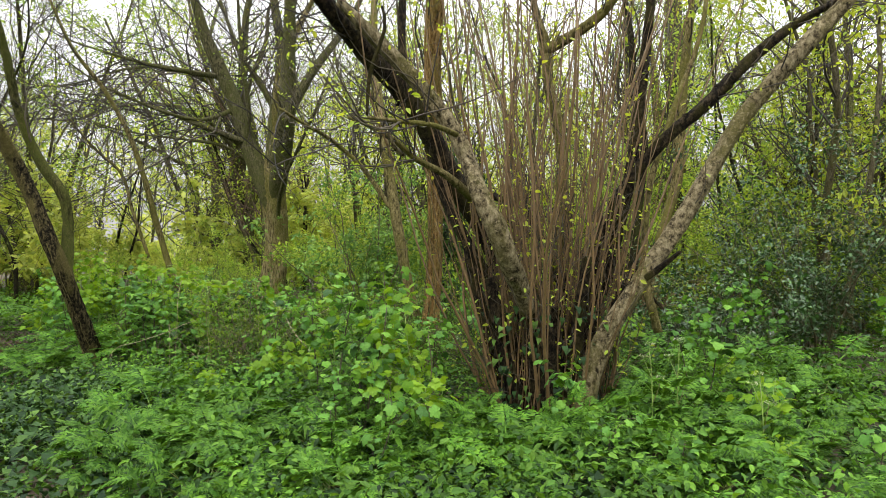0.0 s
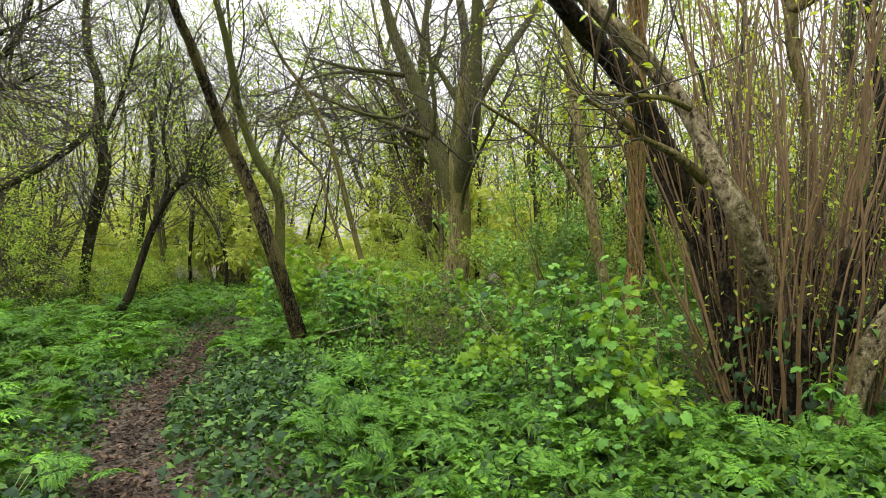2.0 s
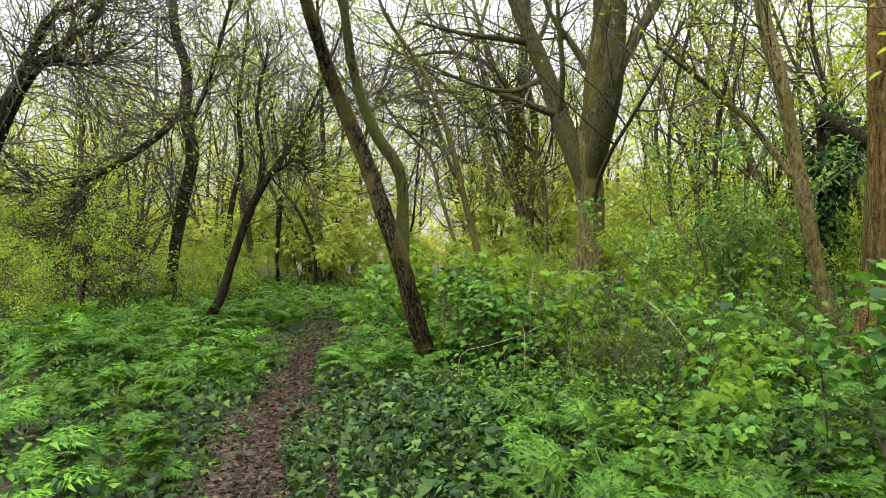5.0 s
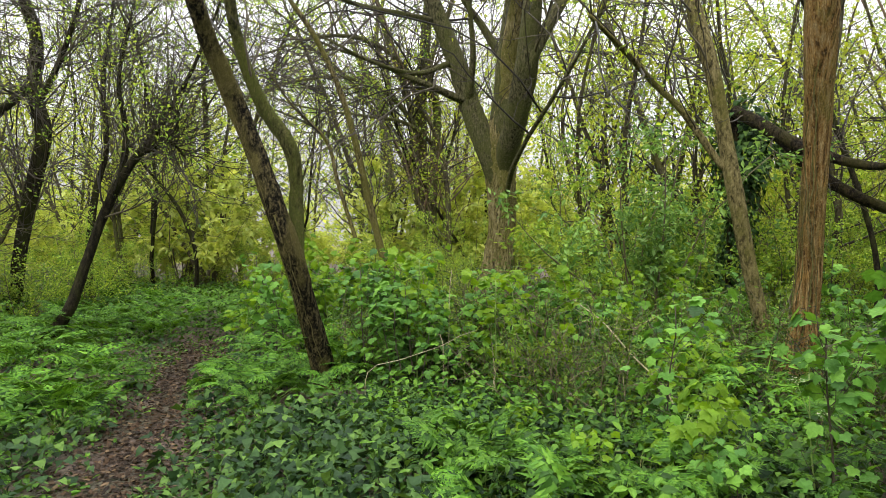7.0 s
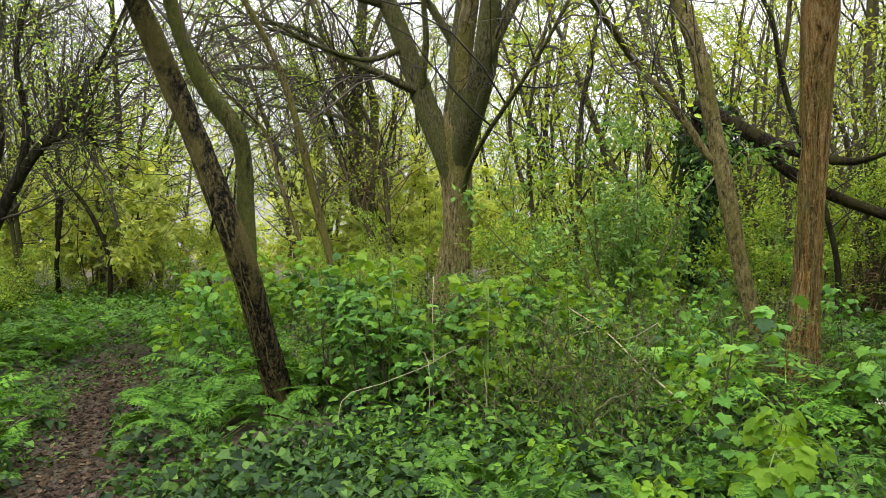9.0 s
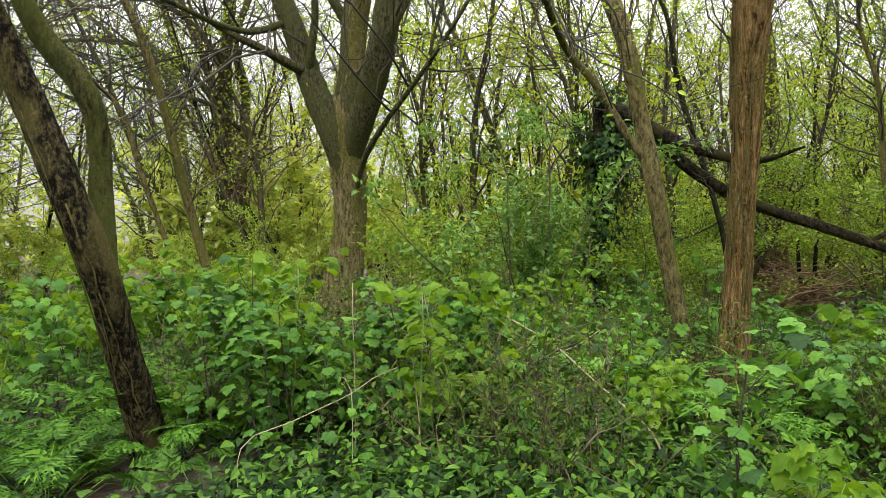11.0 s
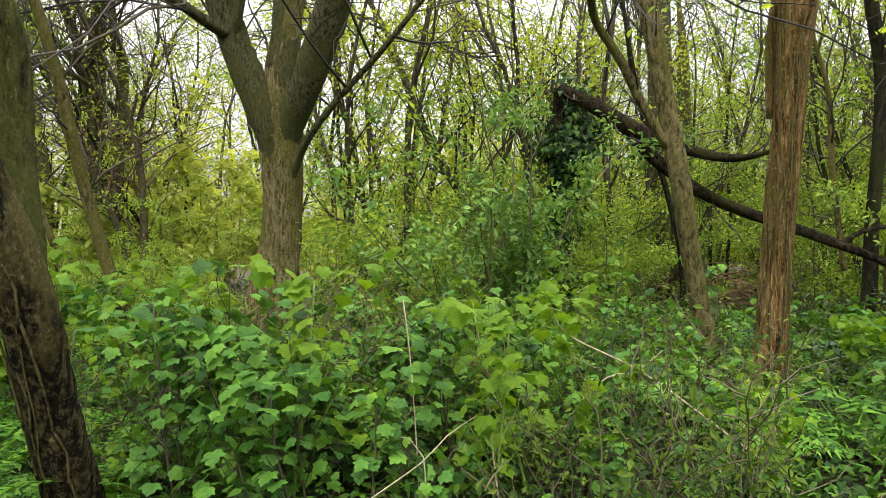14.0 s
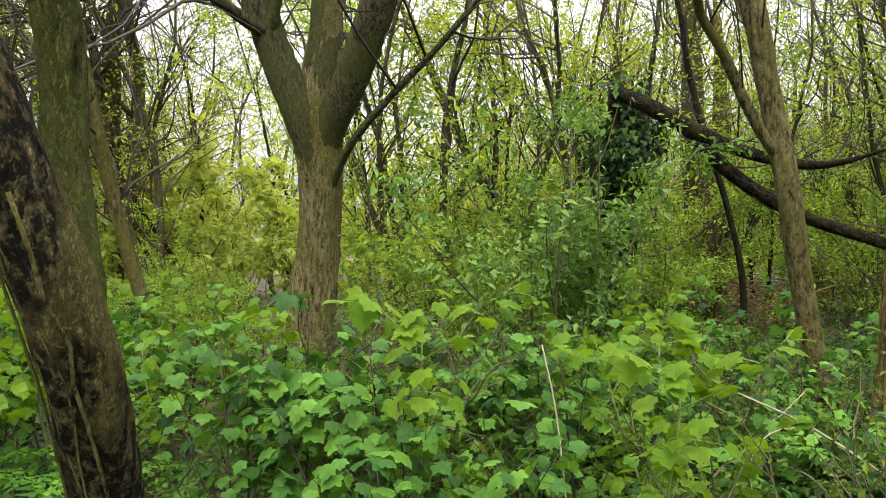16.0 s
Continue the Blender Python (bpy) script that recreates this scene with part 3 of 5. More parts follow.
tree("many_stemmed_tree", "tall dark grey many-stemmed tree with bare arching branches",
     [[(-6.31, 20.30, 1.68, 0.165), (-6.30, 20.01, 3.42, 0.165), (-6.26, 19.65, 5.15, 0.165), (-6.07, 19.33, 6.87, 0.136), (-5.86, 19.03, 8.61, 0.100)],
      [(-5.89, 19.47, 1.99, 0.123), (-5.85, 19.48, 3.49, 0.123), (-5.76, 19.51, 5.00, 0.111), (-5.92, 19.28, 6.29, 0.085), (-5.36, 19.30, 7.89, 0.061)],
      [(-6.26, 19.40, 3.04, 0.086), (-6.50, 19.36, 5.29, 0.086), (-7.03, 19.27, 6.79, 0.074), (-7.49, 19.19, 8.44, 0.049)],
      [(-6.23, 19.42, 5.74, 0.080), (-6.92, 18.88, 6.55, 0.066), (-7.73, 18.11, 6.78, 0.052), (-8.64, 17.42, 6.55, 0.039), (-9.60, 16.72, 5.98, 0.022)],
      [(-6.25, 19.41, 4.54, 0.074), (-6.88, 18.78, 5.39, 0.060), (-7.86, 18.08, 5.73, 0.046), (-9.03, 17.34, 5.48, 0.034), (-9.72, 16.69, 5.01, 0.022)],
      [(-5.90, 19.48, 4.24, 0.062), (-6.45, 18.86, 4.67, 0.048), (-7.44, 18.16, 4.77, 0.035), (-8.35, 17.47, 4.80, 0.022)]],
     BARK_GREY, rng, ("trunk", "stem", "stem", "branch", "branch", "branch"), twigs=140, twig_len=3.4, twig_r=0.024, fine=1200, fine_len=1.3, bare_up=2.2, up=-0.02, spread=1.3, leaves=300, leaf=SLIM, leaf_size=0.09, leaf_mat_=LEAF_BUD)
tree("forked_tree", "slender grey tree with a high fork and bare branches",
     [[(-7.40, 20.90, 0.90, 0.180), (-7.59, 21.49, 2.58, 0.168), (-7.87, 22.15, 3.90, 0.168), (-8.19, 22.79, 5.22, 0.157), (-8.59, 23.43, 6.52, 0.167), (-9.37, 23.99, 7.65, 0.102), (-10.03, 24.57, 8.85, 0.068)],
      [(-8.53, 23.49, 6.40, 0.125), (-8.31, 23.54, 7.06, 0.101), (-8.68, 23.33, 8.53, 0.077), (-8.33, 23.41, 10.24, 0.055)],
      [(-8.41, 23.51, 4.20, 0.086), (-9.31, 22.89, 4.66, 0.068), (-10.36, 22.07, 5.28, 0.052), (-11.52, 21.24, 5.77, 0.028)],
      [(-8.52, 23.49, 5.73, 0.079), (-9.77, 22.50, 7.23, 0.061), (-10.91, 21.53, 8.07, 0.043), (-11.93, 20.57, 8.33, 0.028)]],
     BARK_GREY, rng, ("trunk", "stem", "branch", "branch"), twigs=70, twig_len=3.6, twig_r=0.026, fine=500, fine_len=1.4, bare_up=2.5, up=0.0, spread=1.3)
tree("slender_tree", "thin leaning grey-brown tree with fine bare twigs",
     [[(-4.65, 11.33, 0.68, 0.058), (-4.86, 11.29, 1.40, 0.055), (-5.02, 11.17, 2.13, 0.050), (-5.14, 10.99, 2.86, 0.045), (-5.32, 10.81, 3.58, 0.041), (-5.59, 10.57, 4.25, 0.035), (-5.97, 10.27, 4.89, 0.027), (-6.22, 10.02, 5.68, 0.017)],
      [(-5.26, 11.42, 1.49, 0.030), (-5.53, 11.38, 2.32, 0.030), (-5.71, 11.34, 2.97, 0.027), (-6.14, 11.16, 3.44, 0.020), (-6.50, 10.99, 3.98, 0.013)]],
     BARK_OLIVE, rng, ("trunk", "stem"), sides=10, twigs=44, twig_len=1.5, twig_r=0.009, fine=240, fine_len=0.7, bare_up=1.6, leaves=140, leaf_size=0.05, leaf_mat_=LEAF_BUD)
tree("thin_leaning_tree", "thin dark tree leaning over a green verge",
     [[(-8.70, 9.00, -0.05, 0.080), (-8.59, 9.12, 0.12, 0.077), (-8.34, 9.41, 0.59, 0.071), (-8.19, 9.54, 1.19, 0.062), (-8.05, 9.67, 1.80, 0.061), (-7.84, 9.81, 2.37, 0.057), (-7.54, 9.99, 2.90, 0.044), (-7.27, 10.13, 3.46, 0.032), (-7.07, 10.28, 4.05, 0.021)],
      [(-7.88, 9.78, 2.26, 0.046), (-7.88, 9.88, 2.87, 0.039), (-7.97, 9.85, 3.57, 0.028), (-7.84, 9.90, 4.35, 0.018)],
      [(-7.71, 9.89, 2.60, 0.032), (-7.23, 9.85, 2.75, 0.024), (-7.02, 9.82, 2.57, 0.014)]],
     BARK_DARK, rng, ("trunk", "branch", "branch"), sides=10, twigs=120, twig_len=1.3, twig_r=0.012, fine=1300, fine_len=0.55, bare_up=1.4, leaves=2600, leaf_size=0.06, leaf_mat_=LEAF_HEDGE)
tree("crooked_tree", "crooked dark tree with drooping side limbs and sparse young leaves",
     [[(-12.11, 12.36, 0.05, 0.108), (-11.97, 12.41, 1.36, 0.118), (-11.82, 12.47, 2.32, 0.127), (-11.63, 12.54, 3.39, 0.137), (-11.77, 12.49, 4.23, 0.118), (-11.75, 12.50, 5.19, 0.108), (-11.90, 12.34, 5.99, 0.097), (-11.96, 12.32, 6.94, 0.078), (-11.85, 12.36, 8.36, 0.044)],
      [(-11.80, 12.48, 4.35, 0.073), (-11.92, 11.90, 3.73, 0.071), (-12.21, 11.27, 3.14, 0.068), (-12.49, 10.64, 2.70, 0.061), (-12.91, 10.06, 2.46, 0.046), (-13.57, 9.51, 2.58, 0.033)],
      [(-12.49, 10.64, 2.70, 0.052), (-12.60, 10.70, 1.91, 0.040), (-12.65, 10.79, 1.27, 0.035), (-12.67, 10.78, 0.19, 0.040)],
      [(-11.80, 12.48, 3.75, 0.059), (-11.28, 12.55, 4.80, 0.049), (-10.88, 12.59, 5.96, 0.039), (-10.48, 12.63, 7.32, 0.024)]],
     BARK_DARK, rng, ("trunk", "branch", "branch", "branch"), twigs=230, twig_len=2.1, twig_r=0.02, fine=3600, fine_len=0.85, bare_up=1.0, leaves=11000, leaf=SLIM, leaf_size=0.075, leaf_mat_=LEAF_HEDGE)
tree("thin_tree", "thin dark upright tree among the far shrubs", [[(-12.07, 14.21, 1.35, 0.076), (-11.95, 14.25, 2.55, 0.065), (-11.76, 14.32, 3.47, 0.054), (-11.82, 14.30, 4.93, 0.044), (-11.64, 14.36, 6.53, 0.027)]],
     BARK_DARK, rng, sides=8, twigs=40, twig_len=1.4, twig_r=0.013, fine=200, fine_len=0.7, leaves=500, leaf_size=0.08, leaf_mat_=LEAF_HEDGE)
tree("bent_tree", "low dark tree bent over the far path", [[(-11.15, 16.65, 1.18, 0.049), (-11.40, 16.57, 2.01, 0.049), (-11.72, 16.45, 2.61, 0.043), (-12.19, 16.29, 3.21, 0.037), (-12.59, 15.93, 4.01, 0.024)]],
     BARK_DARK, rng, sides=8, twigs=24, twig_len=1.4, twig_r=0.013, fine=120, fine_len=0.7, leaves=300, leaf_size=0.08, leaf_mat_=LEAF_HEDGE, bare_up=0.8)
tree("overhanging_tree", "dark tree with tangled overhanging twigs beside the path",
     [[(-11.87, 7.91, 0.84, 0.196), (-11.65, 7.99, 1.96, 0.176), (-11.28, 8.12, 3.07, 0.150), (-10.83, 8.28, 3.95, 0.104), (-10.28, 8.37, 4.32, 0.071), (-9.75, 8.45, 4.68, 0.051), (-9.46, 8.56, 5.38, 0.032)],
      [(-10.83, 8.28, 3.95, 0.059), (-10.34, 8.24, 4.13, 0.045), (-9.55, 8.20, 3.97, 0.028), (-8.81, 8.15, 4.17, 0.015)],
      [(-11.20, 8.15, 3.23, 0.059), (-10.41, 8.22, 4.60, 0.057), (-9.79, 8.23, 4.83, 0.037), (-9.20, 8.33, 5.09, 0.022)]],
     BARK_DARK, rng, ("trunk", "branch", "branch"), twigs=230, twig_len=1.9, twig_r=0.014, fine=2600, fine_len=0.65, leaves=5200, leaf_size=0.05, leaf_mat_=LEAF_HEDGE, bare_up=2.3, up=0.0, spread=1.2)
tree("reddish_tree", "straight tree with fibrous reddish-brown bark and a split upper trunk",
     [RED_AXIS,
      [(-0.13, 8.80, 2.40, 0.050), (-0.12, 8.80, 2.95, 0.056), (-0.16, 8.68, 3.38, 0.062), (-0.18, 8.60, 3.88, 0.062), (-0.20, 8.52, 4.50, 0.050)]],
     BARK_RED, rng, ("trunk", "split_stem"), sides=24, lump=0.07, twigs=30, twig_len=2.0, twig_r=0.012, fine=260, fine_len=0.7, leaves=900, leaf=OVAL, leaf_size=0.06, leaf_mat_=LEAF_HEDGE, bare_up=3.0, up=0.02, spread=1.3)
tree("olive_leaning_tree", "slim olive-brown tree leaning away from a reddish neighbour",
     [[(-0.17, 9.00, -0.05, 0.101), (-0.29, 9.09, 0.29, 0.076), (-0.43, 9.15, 0.84, 0.071), (-0.55, 9.17, 1.40, 0.074), (-0.66, 9.16, 2.00, 0.077), (-0.76, 9.22, 2.64, 0.070), (-0.88, 9.27, 3.30, 0.079), (-0.99, 9.56, 3.98, 0.080), (-1.05, 9.82, 4.73, 0.063)],
      [(-0.72, 9.19, 2.20, 0.037), (-0.84, 9.20, 2.35, 0.037), (-0.98, 9.21, 2.57, 0.036), (-1.19, 9.17, 2.85, 0.033), (-1.42, 9.11, 3.06, 0.029), (-1.62, 8.86, 3.20, 0.028), (-1.82, 8.50, 3.29, 0.024), (-2.08, 8.12, 3.43, 0.018)]],
     BARK_OLIVE, rng, ("trunk", "branch"), sides=18, lump=0.06, twigs=40, twig_len=1.8, twig_r=0.011, fine=320, fine_len=0.6, leaves=800, leaf=OVAL, leaf_size=0.05, leaf_mat_=LEAF_HEDGE, bare_up=2.4)
tree("fallen_ivy_tree", "broken ivy-clad stump with long dark fallen limbs",
     [[(0.07, 12.44, 1.25, 0.073), (0.10, 12.43, 1.88, 0.078), (0.10, 12.33, 2.57, 0.077), (0.05, 12.24, 3.10, 0.072), (0.00, 12.16, 3.41, 0.047)],
      [(0.04, 12.15, 3.38, 0.083), (0.23, 11.81, 3.16, 0.089), (0.43, 11.50, 2.91, 0.089), (0.67, 11.22, 2.68, 0.074), (0.94, 10.97, 2.52, 0.059), (1.17, 10.69, 2.41, 0.052), (1.22, 10.33, 2.38, 0.033), (1.38, 9.99, 2.46, 0.011)],
      [(0.43, 11.50, 2.90, 0.072), (0.73, 11.26, 2.45, 0.076), (1.14, 11.08, 2.11, 0.072), (1.58, 10.90, 1.87, 0.063), (1.95, 10.59, 1.68, 0.061), (2.35, 10.31, 1.48, 0.052), (2.76, 10.06, 1.27, 0.039), (3.13, 9.84, 0.98, 0.028), (3.45, 9.69, 0.60, 0.019)],
      [(2.35, 10.31, 1.45, 0.027), (2.62, 10.22, 1.61, 0.027), (2.94, 10.12, 1.67, 0.023), (3.31, 10.00, 1.69, 0.014)]],
     BARK_POLLARD, rng, ("stump", "fallen_limb", "fallen_limb", "branch"), sides=14, twigs=30, twig_len=0.9, twig_r=0.01, fine=90, fine_len=0.4, bare_up=1.9, crown=False)
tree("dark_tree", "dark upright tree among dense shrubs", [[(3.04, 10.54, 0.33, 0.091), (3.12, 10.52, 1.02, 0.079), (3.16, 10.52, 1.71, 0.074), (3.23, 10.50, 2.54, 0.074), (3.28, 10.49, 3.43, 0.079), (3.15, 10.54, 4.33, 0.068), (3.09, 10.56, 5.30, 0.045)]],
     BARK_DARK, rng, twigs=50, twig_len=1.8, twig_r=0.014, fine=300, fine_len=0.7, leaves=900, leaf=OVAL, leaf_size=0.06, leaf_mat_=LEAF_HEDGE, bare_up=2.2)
tree("dark_tree", "dark olive tree bending among dense shrubs", [[(3.47, 10.52, 0.59, 0.086), (3.51, 10.51, 1.50, 0.086), (3.68, 10.46, 2.20, 0.080), (3.82, 10.42, 2.82, 0.086), (3.86, 10.41, 3.59, 0.086), (3.94, 10.39, 4.71, 0.075), (4.04, 10.36, 5.62, 0.052)], [(3.50, 11.14, 1.13, 0.037), (3.37, 11.19, 2.33, 0.037), (3.31, 11.21, 3.38, 0.031), (3.10, 11.28, 4.29, 0.025), (3.15, 11.28, 5.34, 0.019)]],
     BARK_OLIVE, rng, ("trunk", "stem"), twigs=50, twig_len=1.8, twig_r=0.014, fine=300, fine_len=0.7, leaves=900, leaf=OVAL, leaf_size=0.06, leaf_mat_=LEAF_HEDGE, bare_up=2.2)
tree("far_tree", "tall grey straight tree behind the fallen limbs", [[(6.99, 18.95, 1.07, 0.284), (6.95, 18.97, 3.48, 0.271), (6.91, 19.00, 5.74, 0.259), (6.88, 19.03, 7.99, 0.247), (6.86, 19.05, 11.00, 0.185)]],
     BARK_FAR, rng, twigs=60, twig_len=2.2, twig_r=0.02, fine=300, fine_len=0.9, leaves=1200, leaf_size=0.1, leaf_mat_=LEAF_HEDGE, bare_up=3)
tree("grey_stump", "short pale grey dead trunk among shrubs", [[(5.98, 17.06, 0.5, 0.30), (5.97, 17.06, 1.5, 0.27), (5.92, 17.04, 2.5, 0.25), (5.88, 17.02, 3.2, 0.24)]], BARK_OLIVE, rng)
tree("thin_tree", "thin dark stem rising through green shrubs", [[(1.87, 12.18, 1.20, 0.039), (1.69, 12.25, 2.16, 0.039), (1.43, 12.33, 3.04, 0.039), (1.25, 12.40, 3.83, 0.039), (1.14, 12.44, 4.63, 0.033), (0.85, 12.53, 5.35, 0.023)]],
     BARK_DARK, rng, sides=8, twigs=30, twig_len=1.2, twig_r=0.01, fine=150, fine_len=0.5, leaves=500, leaf_size=0.07, leaf_mat_=LEAF_HEDGE, bare_up=2)
tree("far_tree", "slim grey tree standing deep in the wood", [[(4.79, 16.50, 1.15, 0.122), (4.77, 16.52, 3.14, 0.112), (4.75, 16.54, 4.99, 0.102), (4.82, 16.52, 6.60, 0.102)]],
     BARK_FAR, rng, twigs=40, twig_len=2, twig_r=0.02, fine=200, fine_len=0.9, leaves=800, leaf_size=0.09, leaf_mat_=LEAF_HEDGE, bare_up=3)


# ---- the old coppiced stool ----
def coppice():
    g = np.random.default_rng(5)
    base = (0.98, 5.95, float(land(0.98, 5.95)))
    t = thing("coppiced_tree", base, "old coppiced tree bristling with thin brown upright shoots", "tree")
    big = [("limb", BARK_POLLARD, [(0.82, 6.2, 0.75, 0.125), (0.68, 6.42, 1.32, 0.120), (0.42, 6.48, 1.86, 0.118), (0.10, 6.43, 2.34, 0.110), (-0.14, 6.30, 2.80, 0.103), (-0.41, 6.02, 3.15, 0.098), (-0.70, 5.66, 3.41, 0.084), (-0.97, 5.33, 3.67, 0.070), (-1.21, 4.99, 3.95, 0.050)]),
           ("limb", BARK_PALE, [(0.74, 5.55, 1.1, 0.07), (0.54, 5.22, 1.55, 0.084), (0.42, 5.14, 1.83, 0.084), (0.30, 5.19, 2.08, 0.077), (0.21, 5.34, 2.37, 0.070), (0.07, 5.43, 2.69, 0.067), (-0.19, 5.44, 3.02, 0.065), (-0.50, 5.33, 3.33, 0.061), (-0.85, 5.19, 3.66, 0.041)]),
           ("limb", BARK_PALE, [(1.20, 5.56, 0.15, 0.095), (1.31, 5.53, 0.66, 0.092), (1.48, 5.55, 1.01, 0.085), (1.77, 5.60, 1.40, 0.078), (2.05, 5.64, 1.81, 0.075), (2.33, 5.68, 2.25, 0.074), (2.65, 5.70, 2.78, 0.072), (2.98, 5.65, 3.19, 0.070), (3.25, 5.60, 3.50, 0.070), (3.58, 5.50, 3.88, 0.056), (3.99, 5.40, 4.32, 0.034)]),
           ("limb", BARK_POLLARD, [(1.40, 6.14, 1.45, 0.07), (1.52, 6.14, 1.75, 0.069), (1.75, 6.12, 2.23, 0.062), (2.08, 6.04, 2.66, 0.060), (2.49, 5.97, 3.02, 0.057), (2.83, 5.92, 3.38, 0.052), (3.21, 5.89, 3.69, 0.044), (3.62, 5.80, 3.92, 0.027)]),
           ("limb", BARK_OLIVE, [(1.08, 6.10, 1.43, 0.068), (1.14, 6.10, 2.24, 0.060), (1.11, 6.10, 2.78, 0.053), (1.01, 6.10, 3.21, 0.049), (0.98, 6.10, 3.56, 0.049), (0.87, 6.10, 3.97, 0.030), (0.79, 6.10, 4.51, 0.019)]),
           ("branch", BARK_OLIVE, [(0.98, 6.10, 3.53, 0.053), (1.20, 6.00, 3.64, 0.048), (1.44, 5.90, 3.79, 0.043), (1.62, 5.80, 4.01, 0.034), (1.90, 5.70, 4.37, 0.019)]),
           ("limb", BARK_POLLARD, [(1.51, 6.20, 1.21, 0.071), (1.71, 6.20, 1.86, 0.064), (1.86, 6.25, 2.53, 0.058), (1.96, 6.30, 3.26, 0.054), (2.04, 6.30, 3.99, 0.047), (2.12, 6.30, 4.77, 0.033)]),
           ("branch", BARK_OLIVE, [(0.25, 5.50, 2.08, 0.040), (0.03, 5.30, 2.25, 0.031), (-0.23, 5.20, 2.38, 0.025), (-0.40, 5.10, 2.52, 0.022), (-0.57, 5.00, 2.60, 0.016), (-0.73, 4.90, 2.65, 0.011)]),
           ("dead_branch", BARK_OLIVE, [(0.11, 5.20, 2.57, 0.023), (-0.08, 5.00, 2.61, 0.020), (-0.32, 4.90, 2.62, 0.018), (-0.57, 4.80, 2.63, 0.012)]),
           ("broken_branch", BARK_POLLARD, [(1.52, 5.70, 1.12, 0.045), (1.66, 5.60, 1.30, 0.037), (1.83, 5.50, 1.45, 0.028), (2.01, 5.40, 1.62, 0.014)]),
           ("dead_branch", BARK_PALE, [(-0.31, 5.10, 2.39, 0.015), (-0.37, 5.00, 2.42, 0.016), (-0.42, 4.95, 2.54, 0.011)]),
           ("limb", BARK_POLLARD, [(0.46, 6.10, 1.32, 0.059), (0.09, 6.30, 1.98, 0.056), (-0.14, 6.50, 2.68, 0.049), (-0.40, 6.60, 3.51, 0.044), (-0.43, 6.70, 4.43, 0.036), (-0.48, 6.80, 5.26, 0.024)]),
           ("limb", BARK_OLIVE, [(2.16, 6.40, 0.80, 0.042), (2.05, 6.50, 1.42, 0.038), (2.14, 6.60, 2.29, 0.034), (2.41, 6.70, 3.07, 0.029), (2.74, 6.80, 3.93, 0.025), (2.86, 6.80, 4.77, 0.017)]),
           ("dead_branch", BARK_POLLARD, [(-0.56, 4.70, 2.62, 0.009), (-0.53, 4.65, 2.92, 0.015), (-0.42, 4.60, 3.23, 0.013), (-0.44, 4.60, 3.39, 0.010)])]
    curves = []
    for i, (nm, bark, pts) in enumerate(big):
        b = limb(Bag(), pts, 18, 0.06, 0.11, seed=i + 3)
        c = spline(pts, 0.06)
        curves.append(c)
        # knots and snags along the limb
        if pts[0][3] > 0.06:
            k = g.integers(2, len(c) - 2, 16)
            w = unit(g.normal(size=(16, 3)))
            P = np.stack([c[k, :3] + w * c[k, 3:4] * s for s in (0.6, 1.05, 1.3)], 1)
            tubes(b, P, g.uniform(0.012, 0.03, (16, 1)) * np.array([[1.3, 1.0, 0.5]]), 7, 0.2, i)
        part(nm, b, bark, t)
    # stool: a lumpy butt of old cut stems from which everything springs
    b = Bag()
    for i in range(18):
        a = i * 2.4
        r = 0.08 + 0.26 * (i / 18) ** 0.5
        x, y = base[0] + r * math.cos(a), base[1] + r * math.sin(a) * 0.8
        q = 1 + 0.9 * r
        limb(b, [(x, y, base[2] - 0.1, 0.1), (x + 0.35 * r * math.cos(a), y + 0.35 * r * math.sin(a), 0.4, 0.085), (x + q * r * math.cos(a), y + 0.8 * q * r * math.sin(a), 0.9 + g.uniform(0, 0.8), 0.04)], 10, 0.08, 0.2, i)
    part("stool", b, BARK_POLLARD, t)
    # upright shoots, springing outwards and then rising
    n = 290
    a = g.uniform(0, 2 * np.pi, n)
    r = np.sqrt(g.uniform(0, 1, n))
    start = np.stack([base[0] + 0.52 * r * np.cos(a), base[1] + 0.44 * r * np.sin(a), np.full(n, base[2] + 0.02) + g.uniform(0, 0.8, n) * (r < 0.7)], 1)
    lean = g.uniform(0.1, 0.42, n) * r
    way = np.stack([lean * np.cos(a) + g.normal(size=n) * 0.06, lean * np.sin(a) * 0.8 + g.normal(size=n) * 0.06, np.ones(n)], 1)
    length = np.where(g.uniform(size=n) < 0.5, g.uniform(0.6, 2.2, n), g.uniform(2.8, 5.4, n))
    P = grow(g, start, way, length, 14, 0.062, 0.05)
    R = taper((0.003 + 0.012 * g.uniform(0, 1, n) ** 1.6) * np.where(length > 2.5, 1.2, 0.85), 14, 0.35)
    for i in range(n):
        part("shoot", tubes(Bag(), P[i:i + 1], R[i:i + 1], 6, 0.05, i), SHOOT, t)
    p, d, rr = spawn(g, P, R, 900, 0.15, 0.98, 0.8)
    P2 = grow(g, p, d, g.uniform(0.12, 0.7, 900), 5, 0.25, 0.1)
    b = tubes(Bag(), P2, taper(np.minimum(rr * 0.6, 0.004), 5, 0.5), 4)
    p, d, rr = spawn(g, P, R, 520, 0.0, 0.35, 1.1)
    P4 = grow(g, p, d, g.uniform(0.15, 0.7, 520), 5, 0.25, 0.06)
    tubes(b, P4, taper(np.full(520, 0.0035), 5, 0.5), 3)
    E_ = np.array([c[np.linspace(len(c) // 3, len(c) - 1, 16).astype(int)] for c in curves[:9]])
    p, d, rr = spawn(g, E_[:, :, :3], E_[:, :, 3], 70, 0.1, 1.0, 1.0)
    P3 = grow(g, p, d, g.uniform(0.4, 1.6, 70), 8, 0.15, 0.1)
    tubes(b, P3, taper(np.full(70, 0.008), 8, 0.3), 5)
    part("branchwork", b, TWIG, t)
